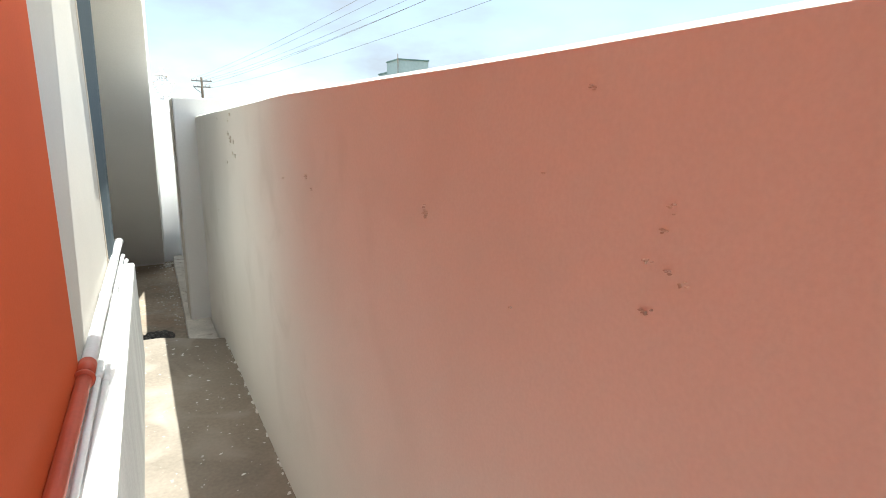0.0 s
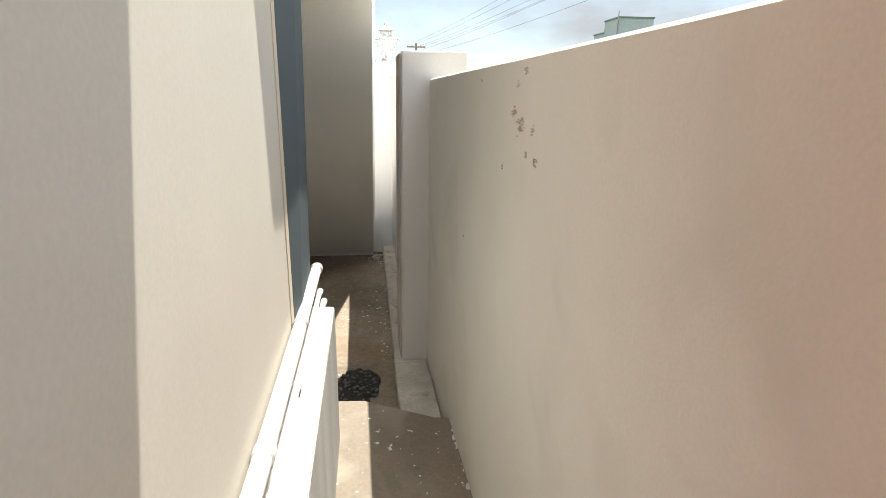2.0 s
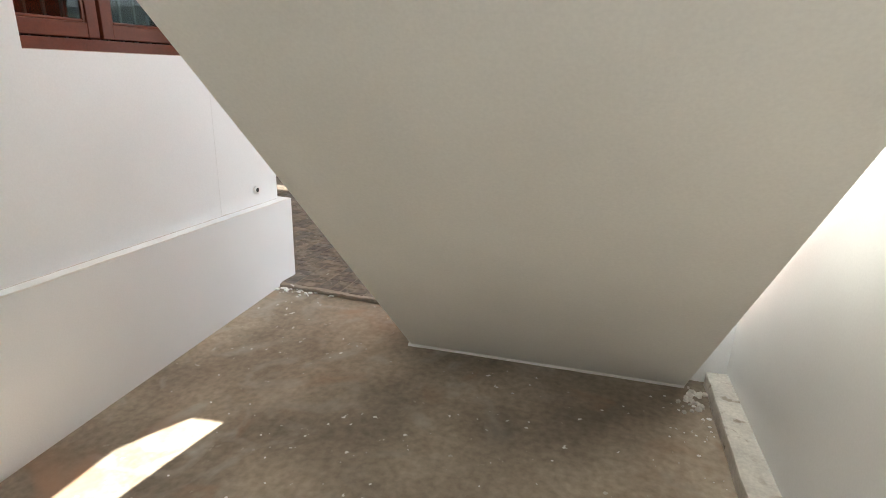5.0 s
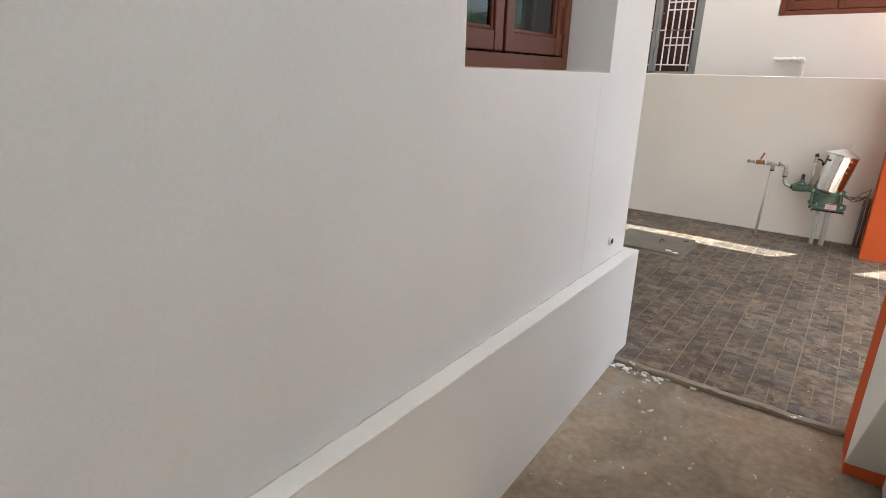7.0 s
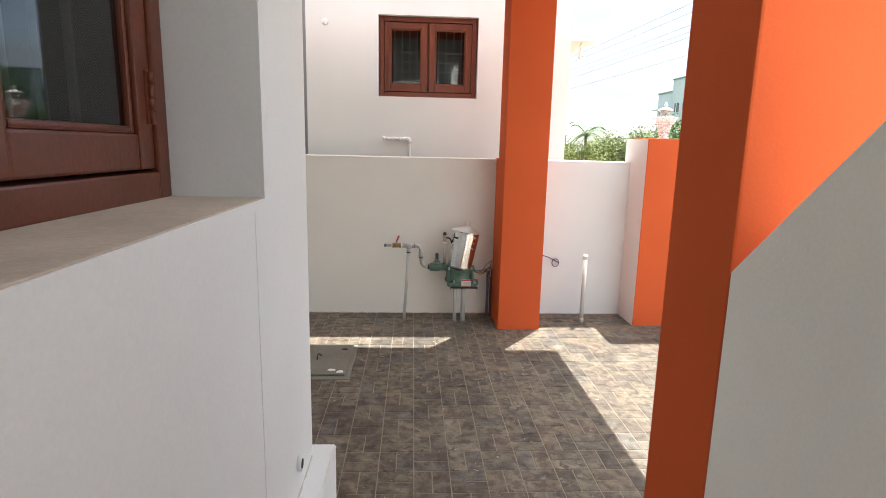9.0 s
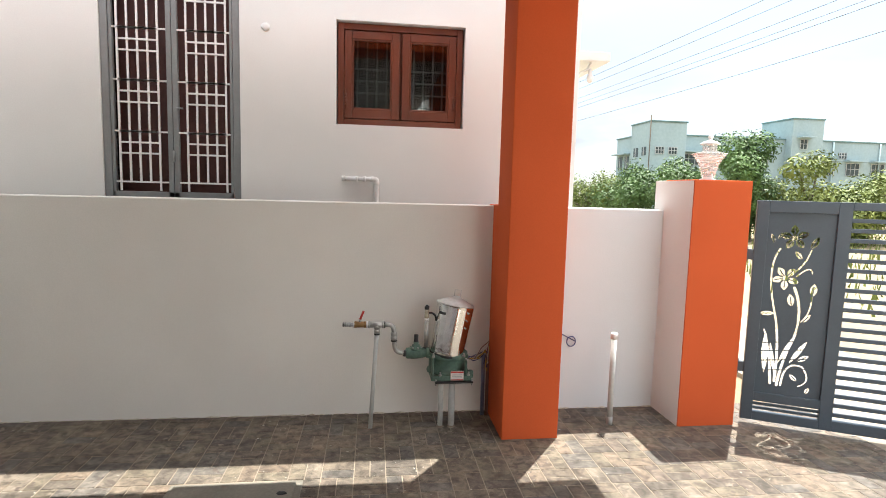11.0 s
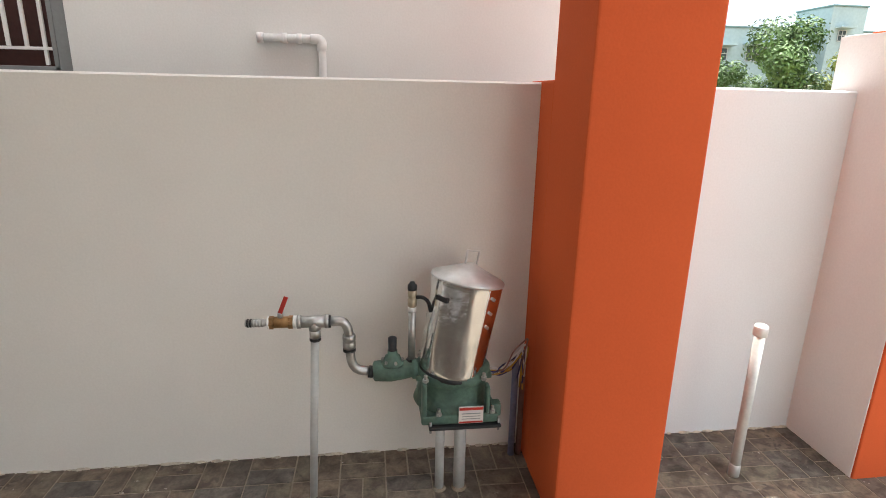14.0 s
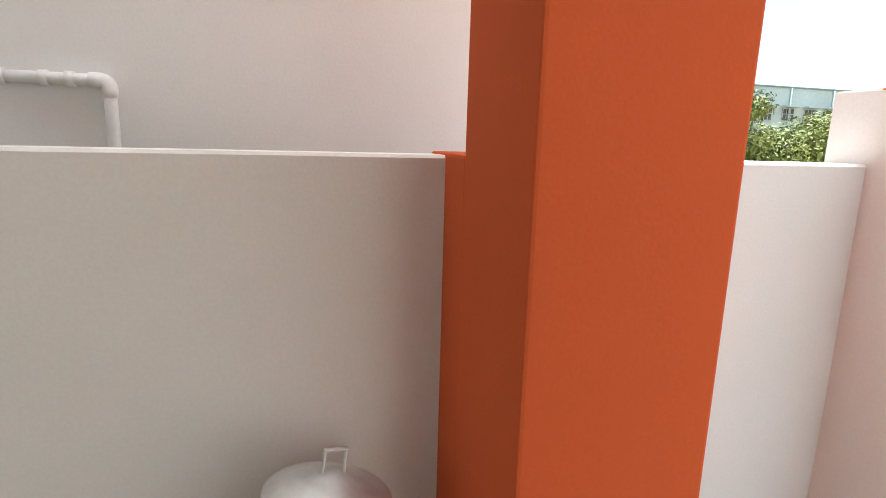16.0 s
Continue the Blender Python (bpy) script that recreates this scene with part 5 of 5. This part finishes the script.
# ---- distance: school building, trees, line ----
def far_building():
    """Two-storey building along the far street, its front to the south, with two stair towers."""
    b = empty("school_building", (32, 45, -0.06), "pale aqua two-storey building with flat roof and stair towers", "building")
    def block(name, lo, hi, lip):
        wall = part(name, box(lo, hi, 0.02), BLUEB, b)
        part("roof", box((lo[0] - lip, lo[1] - lip, hi[2]), (hi[0] + lip, hi[1] + lip, hi[2] + 0.09), 0.01), BLUED, wall)
        return wall
    block("wall", (17.45, 42.8, -0.2), (50, 47.2, 5.62), 0.06)
    block("tower", (17.3, 42.0, -0.2), (19.75, 44.7, 6.35), 0.05)
    block("tower", (27.4, 42.2, -0.2), (29.7, 45.2, 6.95), 0.05)
    def window(x, y, z, w, h, bars, shade=0.0):
        win = part("window", box((x, y - 0.03, z), (x + w, y + 0.02, z + h)), WINDK, b)
        for k in range(bars + 1):
            q = x + w * k / bars
            part("mullion", box((q - 0.018, y - 0.06, z), (q + 0.018, y - 0.025, z + h)), FRAMEW, win)
        for q in (z, z + h * 0.55, z + h):
            part("rail", box((x - 0.02, y - 0.055, q - 0.018), (x + w + 0.02, y - 0.026, q + 0.018)), FRAMEW, win)
        if shade:
            part("sunshade", box((x - 0.25, y - shade, z + h + 0.1), (x + w + 0.25, y + 0.02, z + h + 0.19), 0.01), BLUEB, win)
    for x in (17.65, 18.55):
        window(x, 42.0, 4.33, 0.58, 0.44, 3)
    window(28.0, 42.2, 5.0, 0.52, 0.62, 2, 0.5)
    window(20.0, 42.8, 3.75, 1.35, 0.7, 3, 0.6)
    window(22.6, 42.8, 3.75, 1.2, 0.8, 3, 0.6)
    window(25.0, 42.8, 3.75, 1.2, 0.8, 3, 0.6)
    window(31.5, 42.8, 4.5, 0.6, 0.4, 3)
    for k in range(9):
        window(30.2 + 1.95 * k, 42.8, 3.35, 1.0, 0.85, 3, 0.55)
        window(30.2 + 1.95 * k, 42.8, 0.9, 1.0, 0.95, 3, 0.55)
    for y, z, w, h in ((42.5, 4.25, 0.55, 0.55), (43.6, 4.2, 0.6, 0.6), (45.2, 3.4, 0.6, 0.95), (46.2, 3.4, 0.6, 0.95), (42.6, 1.9, 0.6, 0.6), (45.6, 1.0, 0.8, 0.9)):
        x = 17.3 if y < 44.5 else 17.45
        win = part("window", box((x - 0.03, y, z), (x + 0.02, y + w, z + h)), WINDK, b)
        part("mullion", box((x - 0.06, y + w / 2 - 0.03, z), (x - 0.025, y + w / 2 + 0.03, z + h)), FRAMEW, win)
        if y > 44.5:
            part("sunshade", box((x - 0.5, y - 0.2, z + h + 0.1), (x + 0.02, y + w + 0.2, z + h + 0.19), 0.01), BLUEB, win)
    part("ledge", box((17.0, 42.05, 2.75), (17.299, 47.2, 2.84), 0.01), BLUEB, b)
    part("mast", tube([(17.22, 41.92, -0.1), (17.22, 41.92, 6.75)], 0.035, 8), BARK, b, "thin dark mast at the corner", True)
    for x in (19.9, 31.0, 34.6, 38.5):
        part("downpipe", tube([(x, 42.72, 0), (x, 42.72, 5.6)], 0.05, 8), BLUEB, b, smooth=True)
    return b

far_building()

def leaf_cloud(clumps, count, size, seed):
    """Many small bent leaves spread over clumps (centre, radius), thicker outside than inside."""
    r = random.Random(seed)
    verts, faces = [], []
    weight = [c[1] ** 2 for c in clumps]
    for _ in range(count):
        c, rad = r.choices(clumps, weight)[0]
        d = Vector((r.gauss(0, 1), r.gauss(0, 1), r.gauss(0, 0.85))).normalized()
        p = Vector(c) + d * rad * (0.55 + 0.5 * r.random()) * (1 + 0.3 * noise.noise(d * 2.1 + Vector(c)))
        n = (d + Vector((r.uniform(-.8, .8), r.uniform(-.8, .8), r.uniform(-.2, .9)))).normalized()
        u = n.orthogonal().normalized()
        u = (Matrix.Rotation(r.uniform(0, 6.28), 3, n) @ u)
        v = n.cross(u)
        s = size * r.uniform(0.6, 1.3)
        i = len(verts)
        verts += [p - u * s, p + v * s * 0.45 + n * s * 0.15, p + u * s, p - v * s * 0.45 + n * s * 0.15]
        faces += [(i, i + 1, i + 2), (i, i + 2, i + 3)]
    return verts, faces

def tree(x, y, h, rad, mat, label, seed, count=2600, size=0.13, low=0.25):
    r = random.Random(seed)
    t = empty("tree", (x, y, -0.06), label, "tree", "trees beyond the gate")
    part("trunk", tube([(x, y, -0.1), (x + 0.05, y, h * 0.3), (x + 0.02, y + 0.1, h * 0.62)], [0.17, 0.12, 0.06], 9), BARK, t, smooth=True)
    clumps = []
    for k in range(11):
        a, q = r.uniform(0, 6.28), r.random() ** 0.6
        z = h * (low + (0.93 - low) * r.random())
        k2 = 1 - 0.55 * ((z / h - 0.5) * 1.5) ** 2
        c = (x + math.cos(a) * rad * q * 0.75 * k2, y + math.sin(a) * rad * q * 0.75 * k2, z)
        clumps.append((c, rad * r.uniform(0.26, 0.46)))
        part("limb", tube([(x, y, h * 0.3 + 0.02 * k), tuple(0.6 * c[i] + 0.4 * (x, y, h * 0.35)[i] for i in range(3)), c], [0.06, 0.04, 0.015], 6), BARK, t, smooth=True)
    verts, faces = leaf_cloud(clumps, count, size, seed)
    me = bpy.data.meshes.new("crown")
    me.from_pydata(verts, [], faces)
    me.materials.append(mat)
    cr = new("crown", me)
    cr.parent = t
    me.transform(Matrix.Translation((-x, -y, 0.06)))
    return t

def polar(az, d, cx=-0.25, cy=8.7):
    return cx + d * math.sin(radians(az)), cy + d * math.cos(radians(az))

for az, d, h, rad, mat, seed, cnt in ((27.0, 30, 2.8, 2.3, LEAF, 3, 3600), (30.8, 27, 2.9, 1.9, LEAF, 5, 3200), (36.8, 25, 4.4, 2.2, LEAF, 7, 4600), (41.5, 24, 3.1, 2.0, LEAFY, 8, 3200), (45.5, 26, 2.6, 2.4, LEAFY, 9, 3600), (50, 27, 2.2, 1.8, LEAFY, 11, 3000), (22, 34, 2.3, 2.6, LEAFY, 13, 3200), (18, 38, 1.75, 3.0, LEAFY, 14, 3000), (24.5, 36, 2.2, 2.2, LEAF, 16, 2400), (33.5, 38, 2.9, 2.4, LEAF, 17, 2400)):
    x, y = polar(az, d)
    tree(x, y, h, rad, mat, "dense dark green tree beyond the gate" if mat is LEAF else "yellow-green bushy tree beyond the gate", seed, int(cnt * 2.4), 0.088, 0.15)

def palm(x, y, h, seed):
    r = random.Random(seed)
    t = empty("palm_tree", (x, y, -0.06), "coconut palm with drooping fronds far off", "palm tree")
    part("trunk", tube([(x, y, -0.1), (x + 0.15, y, h * 0.5), (x + 0.1, y, h)], [0.16, 0.12, 0.1], 9), BARK, t, smooth=True)
    for k in range(22):
        a = k * 2.4 + r.uniform(-0.2, 0.2)
        up = r.uniform(-0.1, 1.5)
        L = r.uniform(1.15, 1.6)
        verts, faces = [], []
        for s in range(25):
            q = s / 24
            p = Vector((x + 0.1 + math.cos(a) * L * q, y + math.sin(a) * L * q, h + up * L * q - 0.95 * L * q * q))
            w = Vector((-math.sin(a), math.cos(a), 0)) * 0.3 * math.sin(math.pi * min(0.95, q + 0.12))
            for sg in (-1, 1):
                i = len(verts)
                nxt = Vector((math.cos(a), math.sin(a), -0.3)) * 0.055
                verts += [p, p + nxt, p + w * sg + nxt * 2.6 + Vector((0, 0, -0.16))]
                faces.append((i, i + 1, i + 2))
        me = bpy.data.meshes.new("frond")
        me.from_pydata(verts, [], faces)
        me.materials.append(LEAF)
        me.transform(Matrix.Translation((-x, -y, 0.06)))
        f = new("frond", me)
        f.parent = t
    return t

px, py = polar(17.9, 40)
palm(px, py, 2.75, 6)

# low far shed behind the palms
sh = empty("far_house", (9.5, 58, 0), "small grey far house behind the palms", "house")
part("wall", box((8.6, 55, -0.1), (13.0, 59, 2.72), 0.02), LID, sh)
part("roof", box((8.5, 54.9, 2.72), (13.1, 59.1, 2.8), 0.02), LID, sh)
part("side_wall", box((13.0, 55.2, -0.1), (13.95, 58.5, 2.05), 0.02), LID, sh)

# electric pole and wires
pole = empty("electric_pole", (4.1, 60, -0.06), "dark electric pole with two cross arms and insulators", "electric pole")
part("post", tube([(4.1, 60, -0.1), (4.1, 60, 5.7)], [0.15, 0.1], 8), BARK, pole, smooth=True)
for z, w in ((5.3, 0.9), (4.75, 0.75)):
    arm = part("cross_arm", box((4.1 - w, 59.93, z), (4.1 + w, 60.07, z + 0.12), 0.01), STEELP, pole)
    for s in (-0.9, -0.45, 0.45, 0.9):
        part("insulator", lathe([(0.05, 0), (0.07, 0.06), (0.04, 0.12), (0.06, 0.18), (0.02, 0.24)], Matrix.Translation((4.1 + w * s, 60, z + 0.12)), 8), WHITEP, arm, smooth=True)
part("strut", tube([(4.1, 60, 4.2), (3.4, 60, 4.75)], 0.03, 6), STEELP, pole, smooth=True)
far0, near0 = Vector((4.1, 60, 5.3)), Vector((15.8, -8, 8.6))
for k, (dx, dz) in enumerate(((-0.9, 0.2), (-0.4, 0.2), (0.4, 0.2), (0.9, 0.2), (-0.7, -0.55), (0.7, -0.55))):
    a, b = far0 + Vector((dx, 0, dz)), near0 + Vector((dx * 1.6, 0, dz * 1.6))
    pts = [a.lerp(b, t) - Vector((0, 0, 1.5 * 4 * t * (1 - t) * 0.55)) for t in [i / 24 for i in range(25)]]
    thing("power_line", tube(pts, 0.0085, 5), WIRE, "thin overhead power line sagging along the street", "power line", smooth=True, group="overhead power lines")

# dry grass tufts outside the gate
r = random.Random(21)
verts, faces = [], []
for _ in range(5200):
    x, y = r.uniform(6.6, 24), r.uniform(6, 36)
    h = r.uniform(0.05, 0.3)
    a = r.uniform(0, 6.28)
    i = len(verts)
    w = 0.025
    verts += [(x - w * math.cos(a), y - w * math.sin(a), -0.06), (x + w * math.cos(a), y + w * math.sin(a), -0.06), (x + r.uniform(-.08, .08), y + r.uniform(-.08, .08), h)]
    faces.append((i, i + 1, i + 2))
me = bpy.data.meshes.new("grass")
me.from_pydata(verts, [], faces)
me.materials.append(LEAFY)
tagged(new("grass", me), "patchy green and dry grass beyond the street", "grass", kind="stuff")

# ---- paved yard: basket-weave stone pavers, the nearest as pieces of their own ----
g = prism([(-0.50, 8.470), (0.50, 8.474), (0.50, 8.512), (-0.50, 8.508)], 0.0, 0.0245, 0.005)
bmesh.ops.subdivide_edges(g, edges=[e for e in g.edges if e.calc_length() > 0.4], cuts=40)
thing("paving_edge", wavy(wavy(g, 0.007, 9), 0.004, 45), PATHC, "rough cement lip along the edge of the paving", "paving edge", "structure")
er = random.Random(12)
lump = bmesh.new()
for _ in range(60):
    k = bmesh.ops.create_icosphere(lump, subdivisions=1, radius=1)
    r = 0.003 + 0.012 * er.random() ** 2
    x, y = -0.50 + abs(er.gauss(0, 0.16)), 8.46 + er.gauss(0, 0.03)
    for v in k["verts"]:
        v.co = Vector((x + v.co.x * r * 1.4, y + v.co.y * r, 0.003 + v.co.z * r * 0.6))
tagged(new("mortar_crumbs", to_mesh("mortar_crumbs", wavy(lump, 0.004, 50), TOPW)), "white mortar crumbs at the foot of the plinth corner", "mortar", kind="stuff")
bed = thing("pavement", prism([(-4.5, 8.50), (3.0, 8.52), (3.0, 11.93), (-4.5, 11.93)], -0.15, 0.022), GROUT, "yard paved with dark brick-shaped stone pavers", "pavement", "structure")
U = 0.172
shapes = []
for k in range(6):
    rk = random.Random(40 + k)
    bmp = box((-U / 2 + 0.0026, -U / 4 + 0.0026, -0.002), (U / 2 - 0.0026, U / 4 - 0.0026, 0.0026 + 0.001 * rk.random()), 0.0016, segs=1)
    for v in bmp.verts:
        v.co += Vector((rk.uniform(-1, 1), rk.uniform(-1, 1), rk.uniform(-0.6, 0.6))) * 0.0009
    shapes.append(to_mesh("paver", bmp, PAVER))
rest_v, rest_f = [], []
made = 0
ny = int(3.42 / U)
for j in range(ny + 1):
    for i in range(-27, 18):
        cx, cy = i * U + 0.02, 8.507 + (j + 0.5) * U
        if cx < -4.3 or cx > 2.92 or cy > 11.90:
            continue
        flat = (i + j) % 2 == 0
        for s in (-1, 1):
            x, y = (cx, cy + s * U / 4) if flat else (cx + s * U / 4, cy)
            if (-1.30 < x < -0.69 and 10.45 < y < 11.05) or (0.55 < x < 0.80 and (y < 8.45 or y > 11.55)) or (1.80 < x < 2.08 and y > 11.66) or (1.97 < x < 2.33 and y < 8.62):
                continue
            m = Matrix.Translation((x, y, 0.0215)) @ Matrix.Rotation((0 if flat else math.pi / 2) + random.uniform(-0.012, 0.012), 4, 'Z') @ Matrix.Rotation(random.uniform(-0.004, 0.004), 4, 'X')
            me = shapes[random.randrange(6)]
            if -0.75 < x < 1.1 and 9.9 < y < 11.5 and made < 300:
                p = new("paver", me)
                p.parent = bed
                p.matrix_basis = m
                made += 1
            else:
                base = len(rest_v)
                rest_v += [m @ v.co for v in me.vertices]
                rest_f += [[base + q for q in f.vertices] for f in me.polygons]
me = bpy.data.meshes.new("paver_field")
me.from_pydata(rest_v, [], rest_f)
me.materials.append(PAVERF)
f = tagged(new("paver_field", me), kind="stuff")
f.parent = bed
